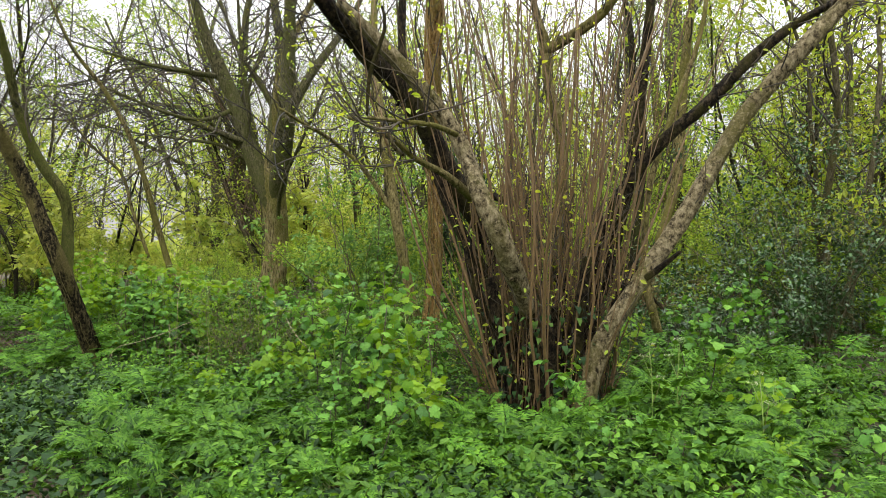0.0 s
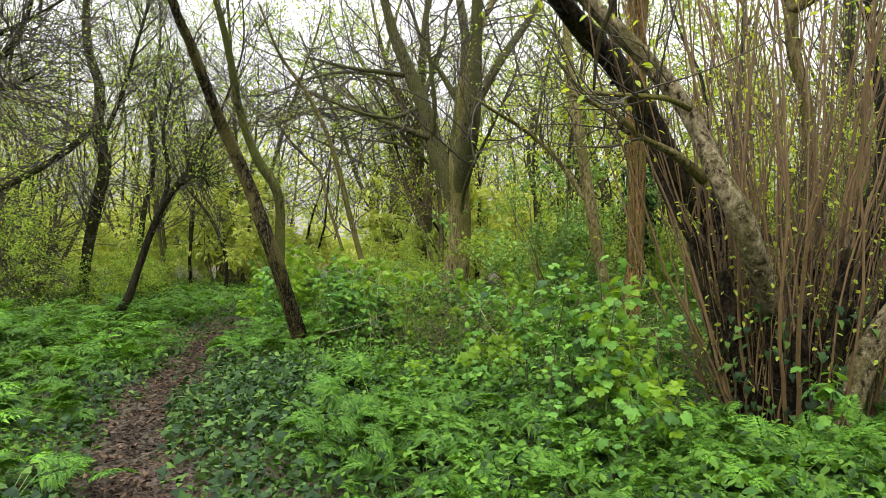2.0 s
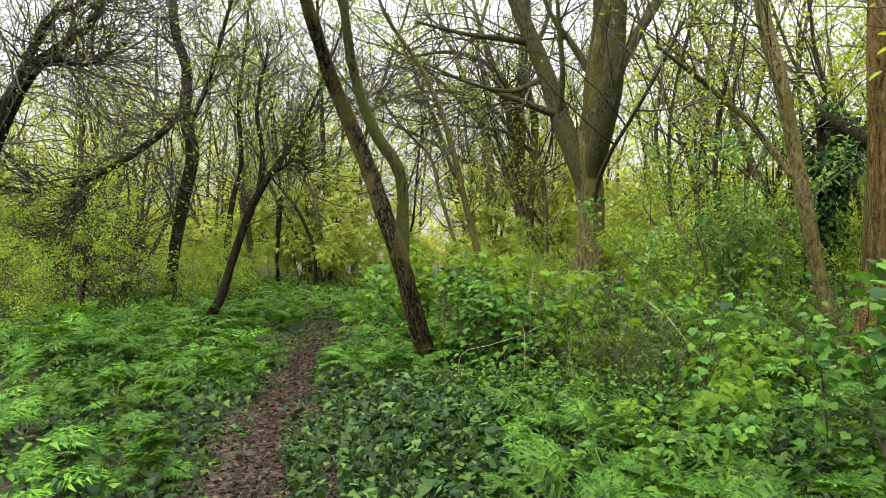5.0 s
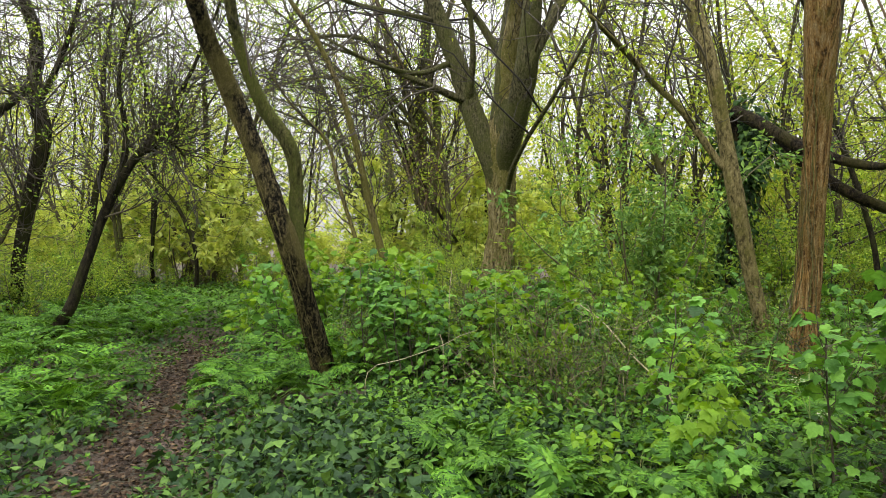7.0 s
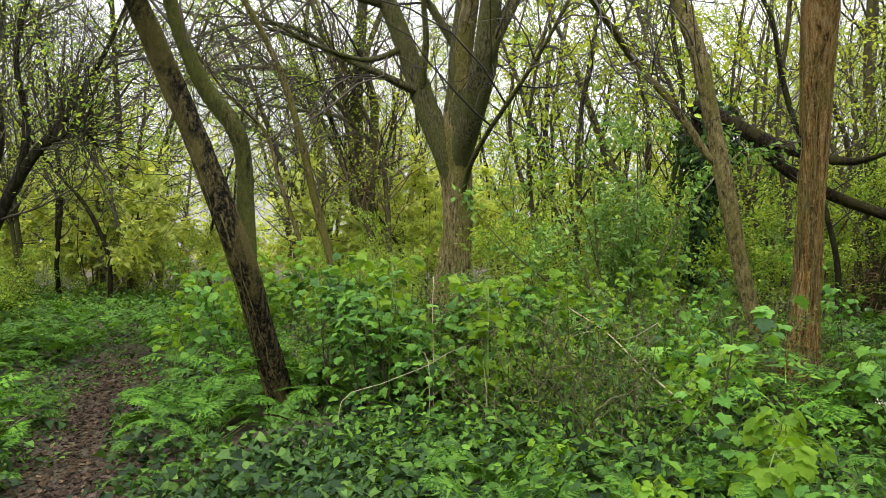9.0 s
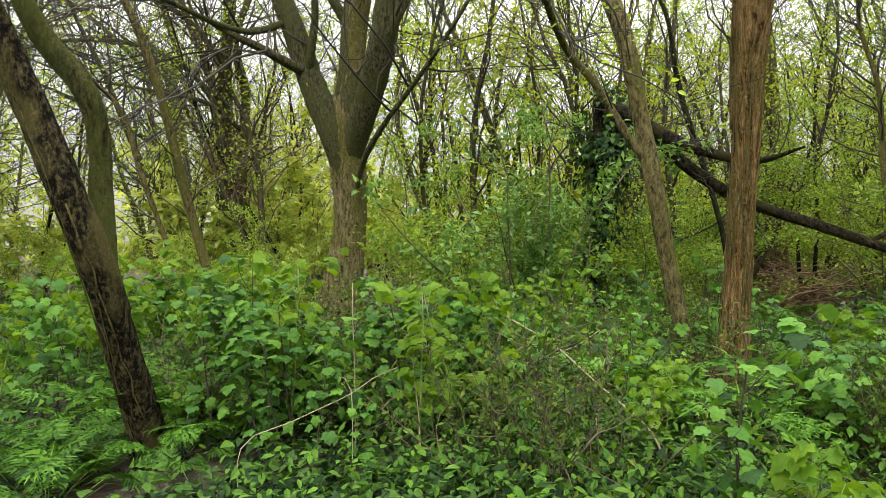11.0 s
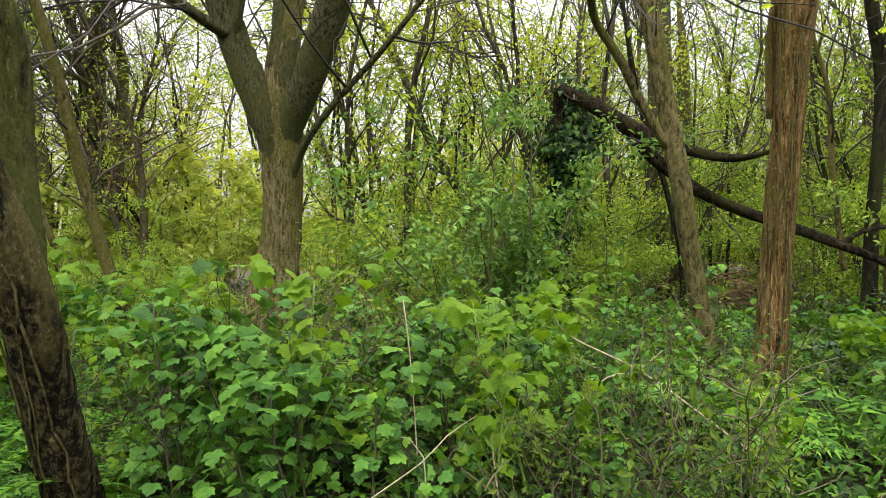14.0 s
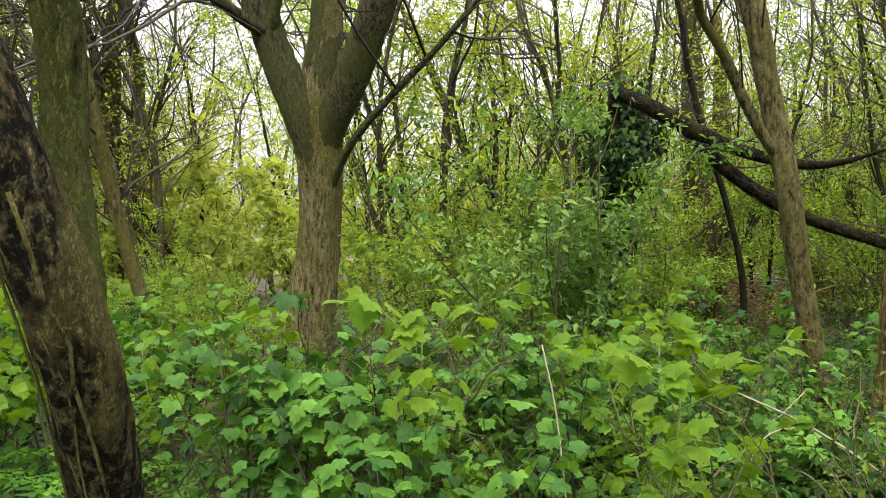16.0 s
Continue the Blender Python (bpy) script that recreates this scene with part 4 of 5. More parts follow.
    f = leaves_on(Bag(), g, P2, 1300, OVAL, 0.05, 0.3, 0.02)
    leaves_on(f, g, P, 700, OVAL, 0.05, 0.25, 0.04)
    leaves_on(f, g, P4, 300, OVAL, 0.045, 0.3, 0.03)
    leaves_on(f, g, P3, 260, OVAL, 0.06, 0.3, 0.02)
    part("foliage", f, LEAF_BUD, t, smooth=False)
    # ivy about the butt
    m = 600
    a = g.uniform(0, 2 * np.pi, m)
    z = g.uniform(0, 1, m) ** 1.8 * 1.1
    pos = np.stack([base[0] + (0.5 + 0.12 * z) * np.cos(a), base[1] + (0.45 + 0.12 * z) * np.sin(a), base[2] + z], 1) + g.normal(size=(m, 3)) * 0.03
    part("ivy", strew(Bag(), IVY, pos, a - np.pi / 2 + g.normal(size=m) * 0.5, g.normal(size=m) * 0.3 - 0.9, g.normal(size=m) * 0.3, g.uniform(0.04, 0.09, m)), LEAF_IVY, t, smooth=False)


coppice()


# ---- undergrowth ----
def clear(x, y, track=0.5, stroll=0.7):
    ragged = 0.09 * np.sin(3.1 * x + 1.7 * y) + 0.07 * np.sin(7.3 * x - 5.1 * y) + 0.05 * np.sin(15 * x + 11 * y)
    # the far track is half overgrown
    closing = np.clip((np.asarray(y) - 9.2) / 2.5, 0, 1) * 0.25
    bare = (np.hypot(x - 1.0, y - 5.6) > 0.62) & (np.hypot(x + 4.32, y - 7.75) > 0.42) & (np.hypot(x + 0.3, y - 8.6) > 0.35)
    return bare & (off_line(TRACK if track < 1 else GLADE, x, y) + (ragged + closing if track < 0.5 else 0) > track) & (off_line(STROLL, x, y) > stroll)


def scatter(g, n, x0, x1, y0, y1, track=0.5, stroll=0.7, far=999):
    x, y = g.uniform(x0, x1, n), g.uniform(y0, y1, n)
    ok = clear(x, y, track, stroll) & (np.hypot(x + 2, y - 3) < far)
    x, y = x[ok], y[ok]
    return np.stack([x, y, land(x, y)], 1)


LEAF_MESH = {m.name: Bag().add(*MAPLE).mesh("maple_leaf", m, smooth=False) for m in (LEAF_MAPLE, LEAF_MAPLE_NEW)}


def maple_sapling(g, height, young=False, split=False):
    """A sycamore seedling: a thin stem with long-stalked lobed leaves, at the world's origin; split: each leaf a part of its own."""
    t = thing("maple_sapling", (0, 0, 0), "young sycamore sapling with bright lime-green lobed leaves" if young else "sycamore sapling with broad fresh green lobed leaves", "sapling", "maple saplings")
    mat = LEAF_MAPLE_NEW if young else LEAF_MAPLE
    K = 8
    P = grow(g, np.zeros((1, 3)), np.array([[g.normal() * 0.1, g.normal() * 0.1, 1.0]]), np.array([height]), K, 0.06, 0.1)
    b = tubes(Bag(), P, taper(np.array([0.005 + 0.003 * height]), K, 0.4), 6)
    n_side = int(4 + height * 5)
    p, d, r = spawn(g, P, np.full((1, K), 0.006), n_side, 0.12, 0.95, 1.1)
    S = grow(g, p, d, g.uniform(0.15, 0.42, n_side) * height ** 0.5, 5, 0.12, 0.12)
    tubes(b, S, taper(np.full(n_side, 0.003), 5, 0.6), 3)
    n_leaf = int(20 + 50 * height)
    ends = np.concatenate([S[:, -1], S[:, 3], S[:, 2], P[0, -4:], P[0, -4:]])
    src = ends[g.integers(0, len(ends), n_leaf)]
    a = g.uniform(0, 2 * np.pi, n_leaf)
    stalk = g.uniform(0.05, 0.13, n_leaf)
    tip = src + np.stack([np.cos(a) * stalk, np.sin(a) * stalk, g.uniform(-0.02, 0.06, n_leaf)], 1)
    tubes(b, np.stack([src, tip], 1), np.full((n_leaf, 2), 0.0014), 3)
    part("stem", b, GREEN_STEM if young else TWIG, t)
    pitch, roll, size = g.normal(size=n_leaf) * 0.35 - 0.4, g.normal(size=n_leaf) * 0.35, g.uniform(0.04, 0.09, n_leaf)
    if split:
        for m, q, s in zip(turns(a - np.pi / 2, pitch, roll), tip, size):
            o = new("leaf", LEAF_MESH[mat.name])
            o.parent = t
            o.matrix_local = Matrix.Translation(q) @ Matrix(m.tolist()).to_4x4() @ Matrix.Scale(s, 4)
    else:
        part("foliage", strew(Bag(), MAPLE, tip, a - np.pi / 2, pitch, roll, size), mat, t, smooth=False)
    return t


def place_copies(g, kinds, spots, lo=0.8, hi=1.2, tilt=0.08):
    for s in spots:
        k = kinds[g.integers(0, len(kinds))]
        q = g.uniform(lo, hi)
        c = copy_thing(k, Matrix.LocRotScale(s, Euler((g.normal() * tilt, g.normal() * tilt, g.uniform(0, 6.28))), None))
        c.scale = (q, q, q * g.uniform(0.9, 1.1))


def drop_kinds(kinds):
    for k in kinds:
        for o in [*k.children_recursive, k]:
            bpy.data.objects.remove(o)


def saplings():
    g = np.random.default_rng(21)
    tall = [maple_sapling(g, h, y) for h, y in ((1.3, False), (1.1, False), (1.15, False), (0.95, False), (1.25, True), (1.2, False))]
    low = [maple_sapling(g, h, y) for h, y in ((0.55, True), (0.7, False), (0.45, False), (0.65, True), (0.6, False), (0.5, False))]
    near = [maple_sapling(g, h, False, True) for h in (1.2, 1.05, 1.15)]
    fresh = [maple_sapling(g, h, True, True) for h in (0.6, 0.5)]
    bright = [maple_sapling(g, 1.2, True, True)]
    # the thicket of tall saplings between the leaning tree and the reddish tree
    place_copies(g, tall, scatter(g, 40, -4.0, -1.0, 8.3, 10.6, stroll=2.2), 0.5, 0.8)
    place_copies(g, near, np.concatenate([scatter(g, 13, -4.2, -3.4, 7.5, 8.7, stroll=1.6), scatter(g, 12, -3.4, -2.0, 8.2, 9.2, stroll=1.6)]), 0.75, 0.95)
    place_copies(g, tall, scatter(g, 24, -1.9, -0.1, 4.7, 6.4, stroll=2.4), 0.65, 0.95)
    place_copies(g, tall, scatter(g, 22, -6.4, -4.3, 8.6, 12.5), 0.7, 1.0)
    place_copies(g, tall, scatter(g, 14, 1.6, 4.5, 5.5, 9), 0.7, 1.1)
    place_copies(g, tall, scatter(g, 10, -1.2, 0.8, 9, 11.4), 0.7, 1.0)
    place_copies(g, [tall[4]], scatter(g, 18, -6.2, -3.8, 9.2, 12.0), 0.75, 1.0)
    place_copies(g, low, scatter(g, 26, -1.2, 2.8, 3.6, 6.4, stroll=1.7), 0.5, 0.95)
    place_copies(g, low, scatter(g, 10, -3.2, -1.2, 4.6, 6.6, stroll=1.6), 0.5, 0.8)
    place_copies(g, low, scatter(g, 40, -4.4, -0.8, 7.3, 9.6, stroll=1.5), 0.6, 1.1)
    place_copies(g, low, scatter(g, 20, -0.5, 2.4, 7.4, 10), 0.8, 1.2)
    # fresh saplings close beside the walk
    place_copies(g, fresh, np.array([(-1.55, 6.2, 0.1), (-1.35, 6.45, 0.1), (-1.75, 5.85, 0.1)]), 0.72, 0.95)
    place_copies(g, bright, np.array([(-2.8, 7.75, 0.1), (-2.45, 8.1, 0.1), (-3.6, 8.3, 0.1)]), 0.95, 1.0)
    drop_kinds(tall + low + near + fresh + bright)


saplings()


def arching_sapling():
    """A sycamore stem bent low over the thicket, its young leaves in bunches at the end and along it."""
    g = np.random.default_rng(23)
    at = (-1.45, 7.35, float(land(-1.45, 7.35)))
    t = thing("arching_sapling", at, "bent sycamore sapling with bunches of lime-green leaves", "sapling")
    main = [(*at, 0.007), (-1.52, 7.42, 0.4, 0.007), (-1.77, 7.58, 0.65, 0.006), (-1.97, 7.86, 0.86, 0.005), (-2.21, 8.16, 1.02, 0.004), (-2.29, 8.19, 1.18, 0.003)]
    side = [(-1.97, 7.86, 0.86, 0.004), (-2.15, 7.88, 0.84, 0.003), (-2.27, 7.86, 0.74, 0.003), (-2.25, 7.85, 0.55, 0.002)]
    for pts in (main, side):
        part("stem", limb(Bag(), pts, 6, 0.05, 0.06), DEAD_STALK, t)
    spots = [(-2.29, 8.19, 1.2)] * 16 + [(-2.21, 8.16, 1.05)] * 10 + [(-2.0, 7.88, 0.86)] * 6 + [(-2.27, 7.86, 0.74)] * 9 + [(-2.25, 7.85, 0.58)] * 8 + [(-1.6, 7.45, 0.5)] * 8
    for q in spots:
        a = g.uniform(0, 6.28)
        o = new("leaf", LEAF_MESH[LEAF_MAPLE_NEW.name])
        o.parent = t
        m = turns(np.array([a]), np.array([g.normal() * 0.4 - 0.5]), np.array([g.normal() * 0.4]))[0]
        o.matrix_local = Matrix.Translation(Vector(q) - Vector(at) + Vector((math.sin(a), -math.cos(a), g.normal())) * 0.05) @ Matrix(m.tolist()).to_4x4() @ Matrix.Scale(g.uniform(0.05, 0.095), 4)


arching_sapling()


def cow_parsley(g, height, shape=FROND):
    t = thing("cow_parsley", (0, 0, 0), "feathery green cow parsley plant on the woodland floor", "plant", "cow parsley")
    n = int(g.integers(11, 15))
    a = g.uniform(0, 2 * np.pi, n)
    e = g.uniform(0.25, 1.05, n)
    ln = height * g.uniform(0.35, 0.75, n)
    way = np.stack([np.cos(a) * np.cos(e), np.sin(a) * np.cos(e), np.sin(e)], 1)
    P = grow(g, np.zeros((n, 3)), way, ln, 4, 0.06, -0.02)
    part("stalk", tubes(Bag(), P, taper(np.full(n, 0.004), 4, 0.5), 3), GREEN_STEM, t)
    part("foliage", strew(Bag(), shape, P[:, -1], a - np.pi / 2, e * 0.5 - 0.2 + g.normal(size=n) * 0.28, g.normal(size=n) * 0.35, height * g.uniform(0.4, 0.72, n)), LEAF_PARSLEY, t, smooth=False)
    return t


def parsley_beds():
    g = np.random.default_rng(31)
    kinds = [cow_parsley(g, h) for h in (0.42, 0.46, 0.36, 0.5, 0.44, 0.32)]
    near = [scatter(g, 100, -2.6, 3.6, 3.0, 5.6, 0.6, 1.2), scatter(g, 26, -4.4, -1.6, 2.6, 5.0, 0.5, 0.75), scatter(g, 60, -2.0, 1.6, 3.4, 5.6, 0.6, 1.0), scatter(g, 95, -7.4, -4.0, 4.4, 9.4, 0.62, 0.9), scatter(g, 9, -4.8, -3.6, 5.6, 7.6, 0.5, 1.0), scatter(g, 44, 1.4, 4.4, 5.4, 8, 0.5), scatter(g, 34, -4.3, -1.4, 3.8, 6.2, 0.55, 0.8)]
    place_copies(g, kinds, np.concatenate(near), 0.7, 1.15)
    drop_kinds(kinds)
    # the rest of the bed, farther off
    spots = np.concatenate([scatter(g, 150, -10, -4.5, 6, 13, 0.66), scatter(g, 60, 1, 7, 6, 12, 0.5), scatter(g, 24, -9, -4.6, 3, 6, 0.6, 0.9), scatter(g, 70, -1.5, 2.5, 7.5, 12, 0.5), scatter(g, 150, -9, 8, -6, 2.4, 0.9, 1.3)])
    m = 8
    pos = np.repeat(spots, m, 0)
    n = len(pos)
    a = g.uniform(0, 2 * np.pi, n)
    pos = pos + np.stack([np.cos(a) * 0.1, np.sin(a) * 0.1, g.uniform(0.05, 0.42, n)], 1)
    single("cow_parsley_bed", strew(Bag(), FROND_FAR, pos, a - np.pi / 2, g.normal(size=n) * 0.25 + 0.15, g.normal(size=n) * 0.25, g.uniform(0.2, 0.46, n)), LEAF_PARSLEY, "bed of feathery cow parsley under the trees", "plants", "stuff", smooth=False)


parsley_beds()


def floor_cover():
    g = np.random.default_rng(41)
    b = Bag()
    spots = np.concatenate([scatter(g, 20000, -6.0, 4.5, 2.6, 9.5, 0.29, 0.0), scatter(g, 9000, -9, 6, 5, 14, 0.45, 0.3), scatter(g, 1500, -7, -3, 4, 9, 0.3, 0.2), scatter(g, 11000, -4.4, -0.8, 4.6, 7.8, 0.3, 0.05), scatter(g, 5000, -3.8, 1, 2.2, 5.4, 0.36, 0.05), scatter(g, 15000, -9, 7, -6, 3.4, 0.4, 0.3)])
    n = len(spots)
    spots[:, 2] += g.uniform(0.02, 0.22, n)
    strew(b, IVY, spots, g.uniform(0, 6.28, n), g.normal(size=n) * 0.45 - 0.25, g.normal(size=n) * 0.45, 0.028 + 0.06 * g.uniform(0, 1, n) ** 1.7)
    single("ivy_carpet", b, LEAF_IVY, "carpet of dark green ivy leaves covering the soil", "ivy", "stuff", smooth=False)
    # ground elder, nettles and other low leaves
    b = Bag()
    spots = np.concatenate([scatter(g, 27000, -9.5, 5, 2.8, 12, 0.26, 0.1), scatter(g, 17000, -5.2, 2, 2.2, 7.4, 0.26, 0.05), scatter(g, 20000, -9, 7, -6, 3.4, 0.4, 0.3), scatter(g, 5000, -12, -4, 0, 7, 0.4, 0.4), scatter(g, 4000, 2, 9, 2, 8, 0.4), scatter(g, 16000, -24, 16, 11, 26, 0.4), scatter(g, 20000, -15, -6, 6, 19, 0.3)])
    n = len(spots)
    spots[:, 2] += g.uniform(0.04, 0.4, n) * np.clip(off_line(TRACK, spots[:, 0], spots[:, 1]) / 1.3 - 0.2, 0.1, 1) * np.clip(off_line(STROLL, spots[:, 0], spots[:, 1]) / 1.5, 0.3, 1)
    strew(b, OVAL, spots, g.uniform(0, 6.28, n), g.normal(size=n) * 0.35 - 0.2, g.normal(size=n) * 0.35, g.uniform(0.03, 0.075, n) * np.where((spots[:, 1] > 12) | (spots[:, 0] < -8), 1.7, 1.0))
    single("low_leaves", b, LEAF_HERB, "low fresh green leaves of woodland herbs", "plants", "stuff", smooth=False)
    # fallen leaves on the track and among the ivy
    b = Bag()
    x, y = g.uniform(-9, 1, 180000), g.uniform(1, 12, 180000)
    ok = off_line(TRACK, x, y) < np.abs(g.normal(size=180000)) * 0.42
    x, y = x[ok], y[ok]
    x2, y2 = g.uniform(-6, 4, 3500), g.uniform(2.5, 9.5, 3500)
    x, y = np.concatenate([x, x2]), np.concatenate([y, y2])
    n = len(x)
    pos = np.stack([x, y, land(x, y) + g.uniform(0.002, 0.02, n)], 1)
    strew(b, CURL, pos, g.uniform(0, 6.28, n), g.normal(size=n) * 0.2, g.normal(size=n) * 0.2, g.uniform(0.02, 0.055, n))
    single("leaf_litter", b, LEAF_DEAD, "brown fallen leaves trodden into the path", "leaf litter", "stuff", smooth=False)


floor_cover()


# ---- shrubs and the wood behind ----
def shrub(g, name, label, height, width, stems, leaves, leaf, size, mat, twig_mat=None, group="", arch=0.03):
    """Many thin stems from one foot, twigs, and small leaves, at the world's origin."""
    t = thing(name, (0, 0, 0), label, "shrub", group)
    a = g.uniform(0, 2 * np.pi, stems)
    r = g.uniform(0.02, 0.15, stems)
    way = np.stack([np.cos(a) * width / height * g.uniform(0.15, 0.9, stems), np.sin(a) * width / height * g.uniform(0.15, 0.9, stems), np.ones(stems)], 1)
    P = grow(g, np.stack([np.cos(a) * r, np.sin(a) * r, np.full(stems, -0.05)], 1), way, height * g.uniform(0.6, 1.15, stems), 9, 0.12, arch)
    R = taper(g.uniform(0.004, 0.008, stems) * height ** 0.7, 9, 0.25)
    b = tubes(Bag(), P, R, 4)
    k = stems * 7
    p, d, r = spawn(g, P, R, k, 0.1, 1.0, 1.1)
    P2 = grow(g, p, d, height * g.uniform(0.1, 0.35, k), 4, 0.25, 0.02)
    tubes(b, P2, taper(np.full(k, 0.004), 4, 0.5), 3)
    w = part("branchwork", b, twig_mat or TWIG_PALE, t)
    part("foliage", leaves_on(Bag(), g, P2, leaves, leaf, size, 0.15, 0.07, 0.6), mat, w, smooth=False)
    return t


def far_tree(g, label, height, stems, bark, leaves, mat, twig_mat, radius=0.1, lean=0.08, size=0.12, low=0.2):
    t = thing("background_tree", (0, 0, 0), label, "tree", "trees of the background wood")
    a = g.uniform(0, 2 * np.pi, stems)
    way = np.stack([np.cos(a) * lean, np.sin(a) * lean, np.ones(stems)], 1)
    P = grow(g, np.stack([np.cos(a) * 0.12 * (stems > 1), np.sin(a) * 0.12 * (stems > 1), np.full(stems, -0.3)], 1), way, height * g.uniform(0.75, 1.1, stems), 12, 0.1, 0.04)
    R = taper(radius * g.uniform(0.5, 1.2, stems), 12, 0.25)
    part("trunk", tubes(Bag(), P, R, 7, 0.06), bark, t)
    k = stems * 10 + 14
    p, d, r = spawn(g, P, R, k, low, 1.0, 1.0)
    P1 = grow(g, p, d, height * g.uniform(0.12, 0.32, k), 6, 0.18, 0.03)
    R1 = taper(np.minimum(r * 0.5, 0.028), 6, 0.25)
    b = tubes(Bag(), P1, R1, 3)
    k = int(k * (4 if leaves > 1000 else 8))
    p, d, r = spawn(g, P1, R1, k, 0.2, 1.0, 0.9)
    P2 = grow(g, p, d, height * g.uniform(0.05, 0.16, k), 3, 0.2, 0.04)
    tubes(b, P2, taper(np.full(k, 0.006), 3, 0.5), 3)
    w = part("branchwork", b, twig_mat, t)
    if leaves:
        part("foliage", leaves_on(Bag(), g, P2, leaves, SLIM, size, 0.1, 0.12, 0.6), mat, w, smooth=False)
    return t


def background_wood():
    g = np.random.default_rng(51)
    # fine low thicket about the reddish tree
    rose = [shrub(g, "low_thicket", "low thicket of thin shoots with tiny fresh leaves", h, w, s, n, SLIM, 0.045, LEAF_BRAMBLE, group="low thicket") for h, w, s, n in ((0.85, 1.0, 9, 800), (0.65, 0.9, 9, 700), (1.05, 0.9, 10, 850))]
    place_copies(g, rose, scatter(g, 34, -2.4, 0.4, 7.0, 9.8, stroll=2.0), 0.7, 1.0)
    place_copies(g, rose, scatter(g, 16, -4.4, -2.2, 8.6, 11.4, stroll=2.0), 0.9, 1.2)
    drop_kinds(rose)
    hedge = [shrub(g, "hawthorn_bush", "airy hawthorn bush in fresh yellow-green leaf", h, w, s, n, SLIM, 0.085, LEAF_HEDGE, group="hawthorn bushes", arch=-0.015) for h, w, s, n in ((2.6, 2.4, 6, 2300), (3.2, 2.6, 6, 2600), (2.0, 2.4, 6, 2100), (4.2, 2.8, 6, 2900))]
    gap = np.array([(-1.0, 7.5), (2.4, 11.8), (6.2, 16.8)])
    spots = scatter(g, 38, -2.6, 4.5, 11.3, 16, 1.6)
    spots = spots[off_line(gap, spots[:, 0], spots[:, 1]) > 1.1]
    ok = (np.hypot(spots[:, 0] + 3.4, spots[:, 1] - 12.2) > 1.5) & (np.hypot(spots[:, 0] + 0.3, spots[:, 1] - 11.6) > 0.9)
    place_copies(g, hedge, spots[ok], 0.65, 1.0)
    place_copies(g, hedge, scatter(g, 14, 1.5, 11, 18.0, 22, 2.0), 0.9, 1.2)
    place_copies(g, hedge, scatter(g, 9, -5.6, -3.6, 13.2, 16.0, 1.4), 0.35, 0.55)
    place_copies(g, hedge, scatter(g, 8, -6.4, -4.6, 13.5, 19, 1.6), 0.4, 0.6)
    place_copies(g, hedge, scatter(g, 20, -17, -9.5, 10.5, 18, 2.0), 0.45, 0.8)
    flank = scatter(g, 34, 3.8, 11, 10.2, 18, 2.0)
    place_copies(g, hedge, flank[off_line(gap, flank[:, 0], flank[:, 1]) > 1.4], 0.7, 1.1)
    place_copies(g, hedge, np.array([(-10.6, 8.8, 0.1), (-11.8, 9.6, 0.1), (-10.4, 10.8, 0.1), (-12.6, 8.2, 0.1), (-10.6, 12.6, 0.1), (-11.6, 12.4, 0.1), (-13.5, 10.5, 0.1), (-9.6, 7.6, 0.1), (-12.2, 17.6, 0.1), (-10.6, 18.2, 0.1), (-11.4, 19.4, 0.1), (-9.2, 17.4, 0.1), (-13.2, 16.2, 0.1)]), 0.5, 0.8)
    place_copies(g, hedge, np.array([(7.6, 15.6, 0.1), (8.6, 17.2, 0.1), (6.9, 18.4, 0.1), (4.1, 16.9, 0.1), (5.1, 18.3, 0.1), (3.1, 15.2, 0.1), (8.2, 14.0, 0.1)]), 0.85, 1.1)
    drop_kinds(hedge)
    deep = [shrub(g, "far_bush", "distant bush in yellow-green leaf, paled with painted haze", h, 2.6, 4, n, SLIM, 0.2, LEAF_FAR, group="far bushes") for h, n in ((3.2, 1300), (4.4, 1500), (2.6, 1200))]
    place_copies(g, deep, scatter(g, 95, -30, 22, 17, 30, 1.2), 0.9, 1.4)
    drop_kinds(deep)
    wood = [far_tree(g, "slim grey tree with sparse yellow-green spring leaves", 9, 1, BARK_FAR, 2300, LEAF_HEDGE, TWIG, 0.11),
            far_tree(g, "many-stemmed grey tree with opening yellow-green buds", 8.5, 4, BARK_FAR, 2500, LEAF_BUD, TWIG, 0.07, 0.14),
            far_tree(g, "bare tree with fine reddish-brown twigs", 9.5, 2, BARK_FAR, 700, LEAF_BUD, TWIG_WARM, 0.11, 0.1),
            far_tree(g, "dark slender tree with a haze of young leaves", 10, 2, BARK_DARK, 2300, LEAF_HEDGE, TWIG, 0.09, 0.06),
            far_tree(g, "straight grey tree with bare spreading branches", 11, 1, BARK_GREY, 700, LEAF_BUD, TWIG, 0.15)]
    place_copies(g, wood, scatter(g, 36, -28, 22, 18, 32, 2), 0.8, 1.25, 0.1)
    place_copies(g, wood, scatter(g, 16, 4.5, 14, 9, 18, 2), 0.7, 1.1, 0.1)
    place_copies(g, wood, scatter(g, 22, -28, -11, 12, 24, 2), 0.7, 1.0, 0.1)
    place_copies(g, wood, scatter(g, 12, -16, -3, 18, 28, 1.5), 0.8, 1.1, 0.1)
    place_copies(g, wood, scatter(g, 26, -44, 38, 32, 48, 2), 1.0, 1.5, 0.1)
    place_copies(g, wood, scatter(g, 10, -24, 20, -24, -8, 2), 0.8, 1.2, 0.04)
    place_copies(g, [wood[0], wood[1], wood[3]], scatter(g, 12, 0.5, 13, 11, 20, 2), 0.75, 1.05, 0.04)
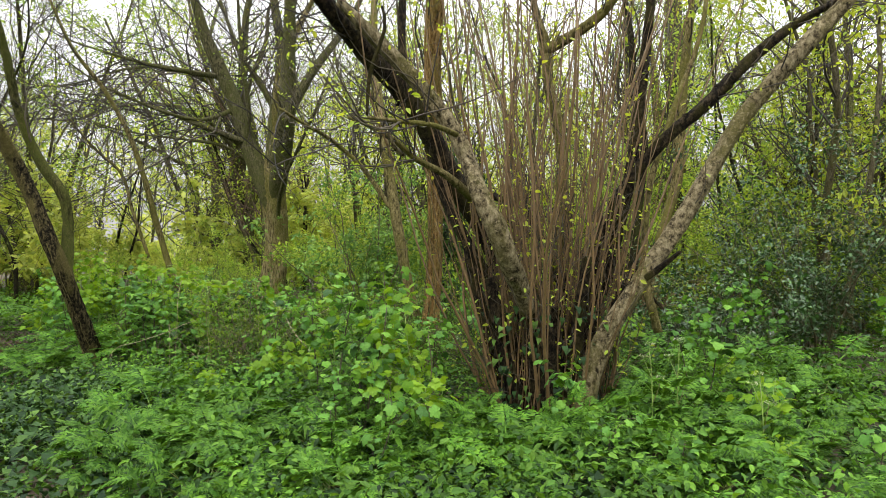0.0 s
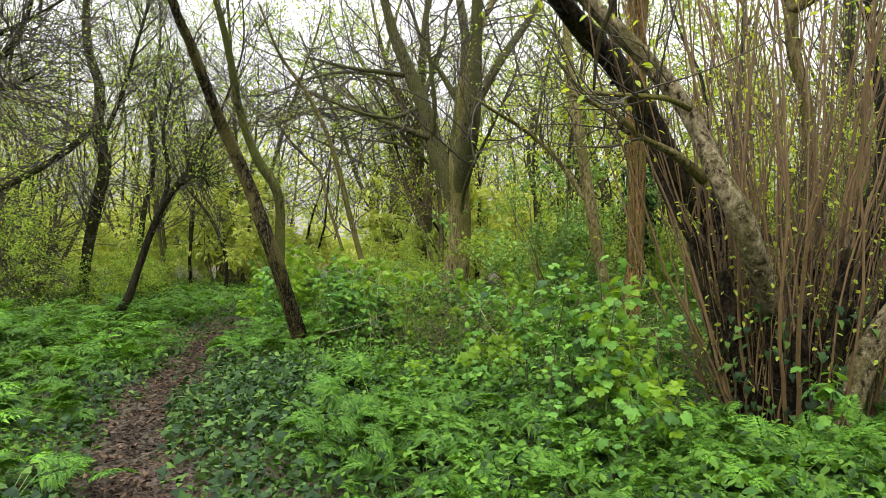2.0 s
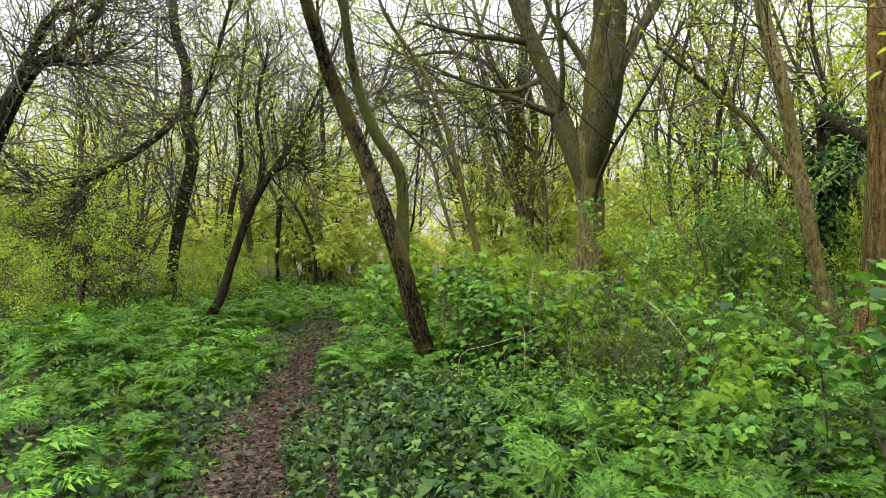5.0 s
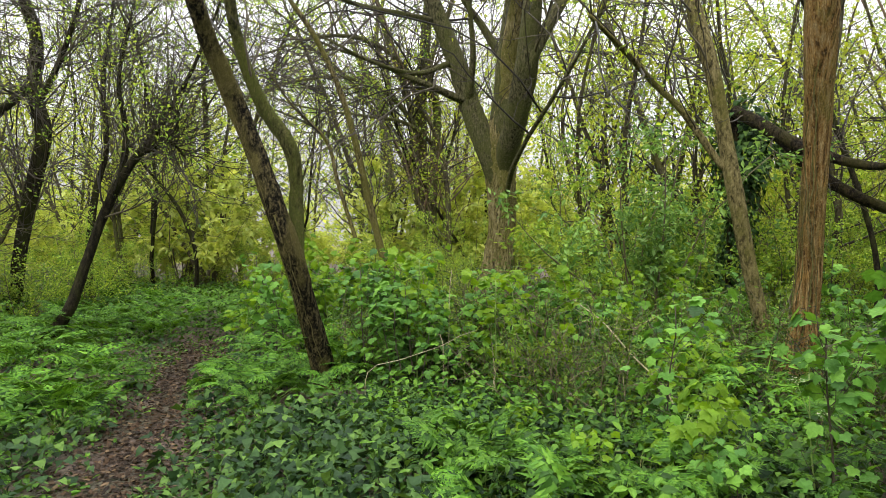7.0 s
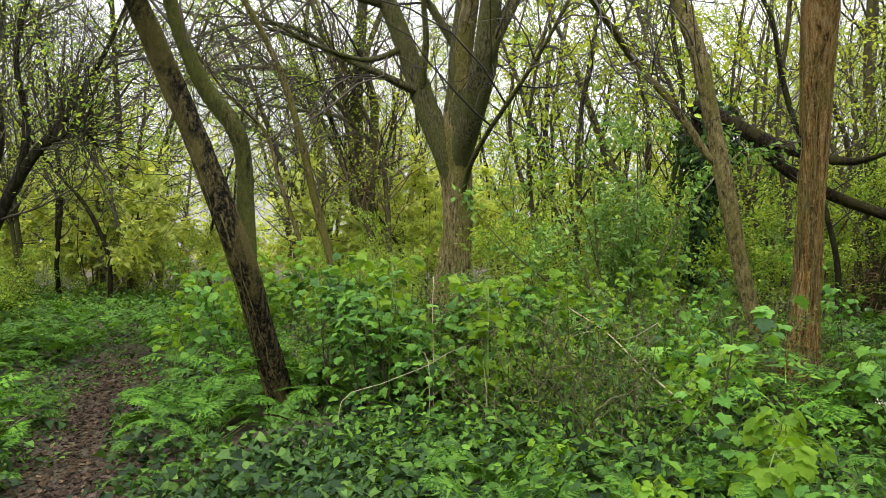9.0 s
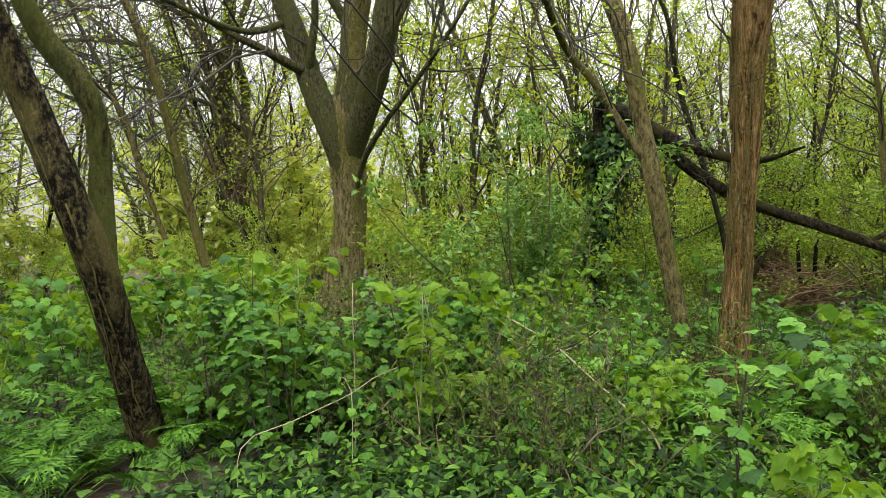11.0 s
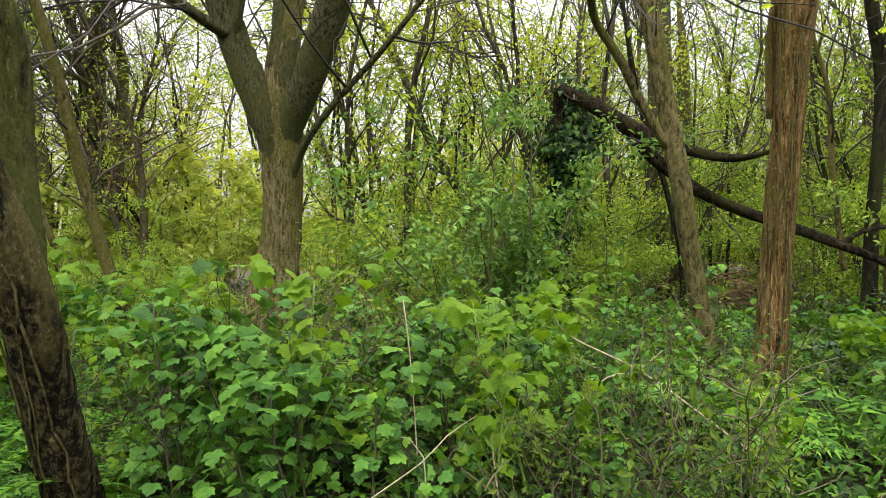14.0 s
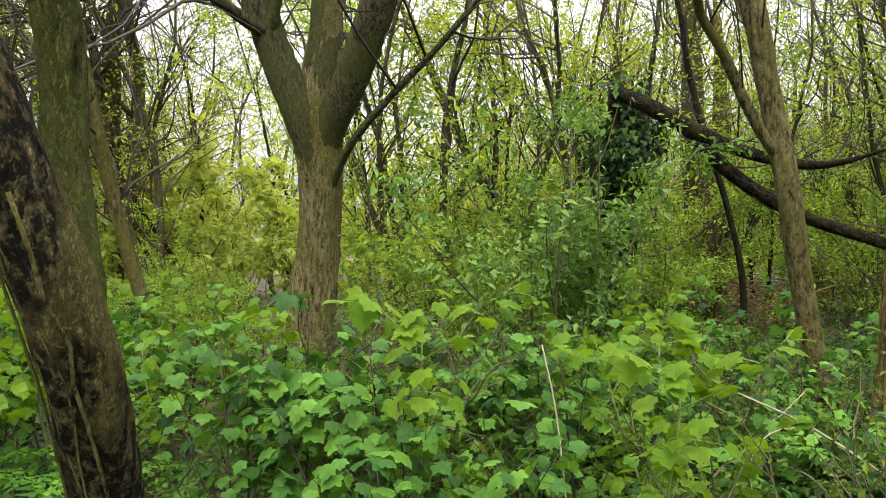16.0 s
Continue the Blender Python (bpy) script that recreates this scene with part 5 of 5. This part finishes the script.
    # poles of hazel behind the three-stemmed tree
    place_copies(g, [wood[1]], np.array([(-1.5, 15.1, 0.1), (0.2, 15.9, 0.1), (-0.6, 17.2, 0.1), (1.6, 15.2, 0.1)]), 0.8, 1.0, 0.03)
    drop_kinds(wood)
    # the leafy depth of the wood beyond
    n = 60000
    a, d = g.uniform(0, 2 * np.pi, n), g.uniform(38, 62, n)
    z = g.uniform(0, 1, n) ** 1.35 * 14.5 * (0.75 + 0.25 * np.sin(a * 23) * np.sin(a * 7 + 1))
    pos = np.stack([d * np.cos(a) - 3, d * np.sin(a) + 5, z], 1)
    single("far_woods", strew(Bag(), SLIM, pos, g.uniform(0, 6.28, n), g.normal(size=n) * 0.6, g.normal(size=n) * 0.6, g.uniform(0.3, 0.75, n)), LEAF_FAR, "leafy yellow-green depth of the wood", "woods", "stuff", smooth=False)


background_wood()


def ivy_clad_stump():
    """Ivy and an elder bush about the broken stump."""
    g = np.random.default_rng(61)
    n = 3000
    z = np.where(g.uniform(size=n) < 0.5, g.uniform(0.3, 3.4, n), g.normal(size=n) * 0.3 + 2.85)
    a = g.uniform(0, 2 * np.pi, n)
    r = (0.15 + 0.06 * np.sin(z * 4.1 + a) + 0.06 * np.sin(z * 9 + 2 * a) + (0.14 + 0.12 * np.sin(3 * a + 1 + 2 * z)) * np.exp(-((z - 2.9) / 0.5) ** 2)) * np.sqrt(g.uniform(0.05, 2.2, n))
    x0 = 0.1 + 0.06 * (z - 1.5) + 0.12 * np.exp(-((z - 2.9) / 0.4) ** 2)
    pos = np.stack([x0 + r * np.cos(a), 12.33 + r * np.sin(a), z - 0.25 * r * r], 1) + g.normal(size=(n, 3)) * 0.03
    b = strew(Bag(), IVY, pos, a - np.pi / 2 + g.normal(size=n) * 0.4, -0.9 + g.normal(size=n) * 0.4, g.normal(size=n) * 0.3, g.uniform(0.05, 0.1, n))
    single("ivy", b, LEAF_IVY, "dark ivy clothing a broken stump", "ivy", "stuff", smooth=False)
    e = shrub(g, "elder_bush", "elder bush with soft grey-green leaves", 3.2, 1.5, 12, 5600, SLIM, 0.095, LEAF_ELDER)
    e.location = (-1.3, 11.0, 0.1)
    e = shrub(g, "elder_bush", "low elder bush with soft grey-green leaves", 2.2, 1.2, 9, 2600, SLIM, 0.1, LEAF_ELDER)
    e.location = (0.6, 13.3, 0.1)


ivy_clad_stump()


def holly():
    g = np.random.default_rng(71)
    for x, y, h, n in ((5.2, 8.8, 3.5, 8000), (6.4, 7.9, 3.3, 7000), (4.3, 9.8, 2.1, 3600), (2.9, 8.8, 0.9, 1500), (1.3, 9.9, 0.7, 1500), (3.6, 8.3, 1.2, 2000), (2.0, 9.4, 0.6, 1100), (2.6, 9.9, 0.7, 1300), (3.4, 9.3, 1.2, 1900), (3.0, 11.0, 0.8, 1400)):
        t = shrub(g, "holly_bush", "dense dark glossy evergreen holly bush", h, 2.0, 16, n, OVAL, 0.062, LEAF_HOLLY)
        t.location = (x, y, float(land(x, y)))


holly()


def dead_stalks():
    g = np.random.default_rng(81)
    for pts in ([(-3.19, 7.59, 0.23, 0.002), (-3.19, 7.65, 0.66, 0.002), (-3.20, 7.71, 1.04, 0.002), (-3.20, 7.81, 1.26, 0.002)],
                [(-3.75, 7.25, 0.48, 0.002), (-3.51, 7.38, 0.57, 0.002), (-3.22, 7.50, 0.67, 0.002), (-3.09, 7.57, 0.74, 0.002), (-2.94, 7.63, 0.79, 0.001)],
                [(-2.83, 7.58, 0.25, 0.003), (-2.82, 7.69, 0.44, 0.003), (-2.85, 7.70, 0.73, 0.002), (-2.85, 7.70, 0.88, 0.001)],
                [(-3.21, 7.50, 0.69, 0.002), (-3.29, 7.63, 0.74, 0.001), (-3.33, 7.64, 0.81, 0.001)],
                [(-1.48, 8.31, 0.87, 0.002), (-1.74, 8.29, 0.74, 0.002), (-2.02, 8.28, 0.83, 0.002), (-2.26, 8.25, 0.96, 0.002)],
                [(-0.11, 5.15, 0.48, 0.003), (-0.09, 5.16, 0.69, 0.003), (-0.12, 5.15, 0.95, 0.003)],
                [(-3.20, 6.62, -0.08, 0.003), (-3.25, 6.61, 0.10, 0.003), (-3.30, 6.61, 0.20, 0.002)],
                [(-1.81, 7.47, 0.16, 0.004), (-1.82, 7.47, 0.34, 0.004), (-1.83, 7.48, 0.49, 0.003)]):
        lowest = min(pts, key=lambda p: p[2])
        at = (lowest[0], lowest[1], float(land(lowest[0], lowest[1])))
        path = list(pts)
        if lowest[2] > at[2] + 0.03 and lowest is pts[0]:
            path = [(at[0], at[1], at[2] - 0.03, lowest[3])] + path
        t = thing("dead_stalk", at, "pale dry dead plant stalk among saplings", "stalk", "dead stalks")
        part("stalk", limb(Bag(), [(*q[:3], q[3] * 1.35) for q in path], 6, 0.08, 0.06), DEAD_STALK if pts[0][1] > 6 else TWIG_PALE, t)


dead_stalks()


def brush_pile():
    g = np.random.default_rng(91)
    at = (5.2, 15.8, float(land(5.2, 15.8)))
    n = 420
    a = g.uniform(0, 6.28, n)
    start = np.stack([at[0] + g.normal(size=n) * 0.55, at[1] + g.normal(size=n) * 0.5, at[2] + g.uniform(0, 0.8, n)], 1)
    P = grow(g, start, np.stack([np.cos(a), np.sin(a), g.normal(size=n) * 0.3], 1), g.uniform(0.5, 1.6, n), 6, 0.2, -0.06)
    P[:, :, 2] = np.maximum(P[:, :, 2], at[2])
    single("brush_pile", tubes(Bag(), P, taper(g.uniform(0.007, 0.02, n), 6, 0.4), 4), DEAD_BRUSH, "heap of dry brown dead brushwood", "brushwood", "stuff", at=at)


brush_pile()


def climbers():
    """Thin woody ivy stems that climb the reddish tree and the leaning tree."""
    g = np.random.default_rng(101)
    for axis, n, name in ((RED_AXIS, 7, "reddish"), (LEAN_AXIS, 4, "leaning")):
        c = spline(axis, 0.1)
        for _ in range(n):
            k0 = int(g.integers(0, len(c) // 4))
            k1 = int(g.integers(len(c) // 3, int(len(c) * 0.8)))
            a = g.uniform(2.6, 6.4) + np.cumsum(g.normal(size=k1 - k0) * 0.12)
            q = c[k0:k1]
            P = q[:, :3] + (q[:, 3:] * 1.04 + 0.004) * np.stack([np.cos(a), np.sin(a), np.zeros(len(a))], 1)
            t = thing("climbing_stem", tuple(P[0]), "thin pale ivy stem climbing a " + name + " trunk", "climber", "climbing stems")
            part("stem", tubes(Bag(), P[None], np.full((1, len(P)), g.uniform(0.003, 0.006)), 5, 0.1), BARK_OLIVE, t)


climbers()


def umbels():
    """Cow parsley in flower: a hollow stalk, rays and small white florets."""
    g = np.random.default_rng(111)
    for x, y, h in ((1.72, 4.75, 0.78), (1.62, 4.9, 0.7), (0.05, 6.9, 0.8), (-1.0, 6.05, 0.72), (-0.9, 6.2, 0.66), (2.2, 4.4, 0.6)):
        at = np.array([x, y, float(land(x, y))])
        t = thing("flowering_cow_parsley", tuple(at), "cow parsley stalk bearing small white umbels", "plant", "flowering cow parsley")
        P = grow(g, at[None], np.array([[g.normal() * 0.06, g.normal() * 0.06, 1.0]]), np.array([h]), 8, 0.04, 0.08)
        S = grow(g, P[0, [3, 5, 7]], unit(np.array([[0.6, 0.2, 1.0], [-0.5, 0.3, 1.0], [0.05, 0, 1.0]])), np.array([0.2, 0.16, 0.05]), 5, 0.06, 0.15)
        b = tubes(Bag(), P, taper(np.array([0.005]), 8, 0.6), 6)
        tubes(b, S, taper(np.full(3, 0.003), 5, 0.6), 4)
        heads = np.repeat(S[:, -1], 9, 0)
        a = np.tile(np.arange(9) * 0.7, 3)
        tips = heads + np.stack([np.cos(a) * 0.03, np.sin(a) * 0.03, np.full(27, 0.02)], 1)
        tubes(b, np.stack([heads, tips], 1), np.full((27, 2), 0.0008), 3)
        part("stalk", b, GREEN_STEM, t)
        q = np.repeat(tips, 5, 0) + g.normal(size=(135, 3)) * 0.006
        part("umbel", strew(Bag(), SLIM, q, g.uniform(0, 6.28, 135), g.normal(size=135) * 0.3, g.normal(size=135) * 0.3, np.full(135, 0.008)), PETAL, t, "small white florets", smooth=False)
        n = 5
        a = g.uniform(0, 6.28, n)
        part("foliage", strew(Bag(), FROND, P[0, g.integers(1, 5, n)], a, g.normal(size=n) * 0.2 + 0.3, g.normal(size=n) * 0.2, g.uniform(0.22, 0.34, n)), LEAF_PARSLEY, t, smooth=False)


umbels()
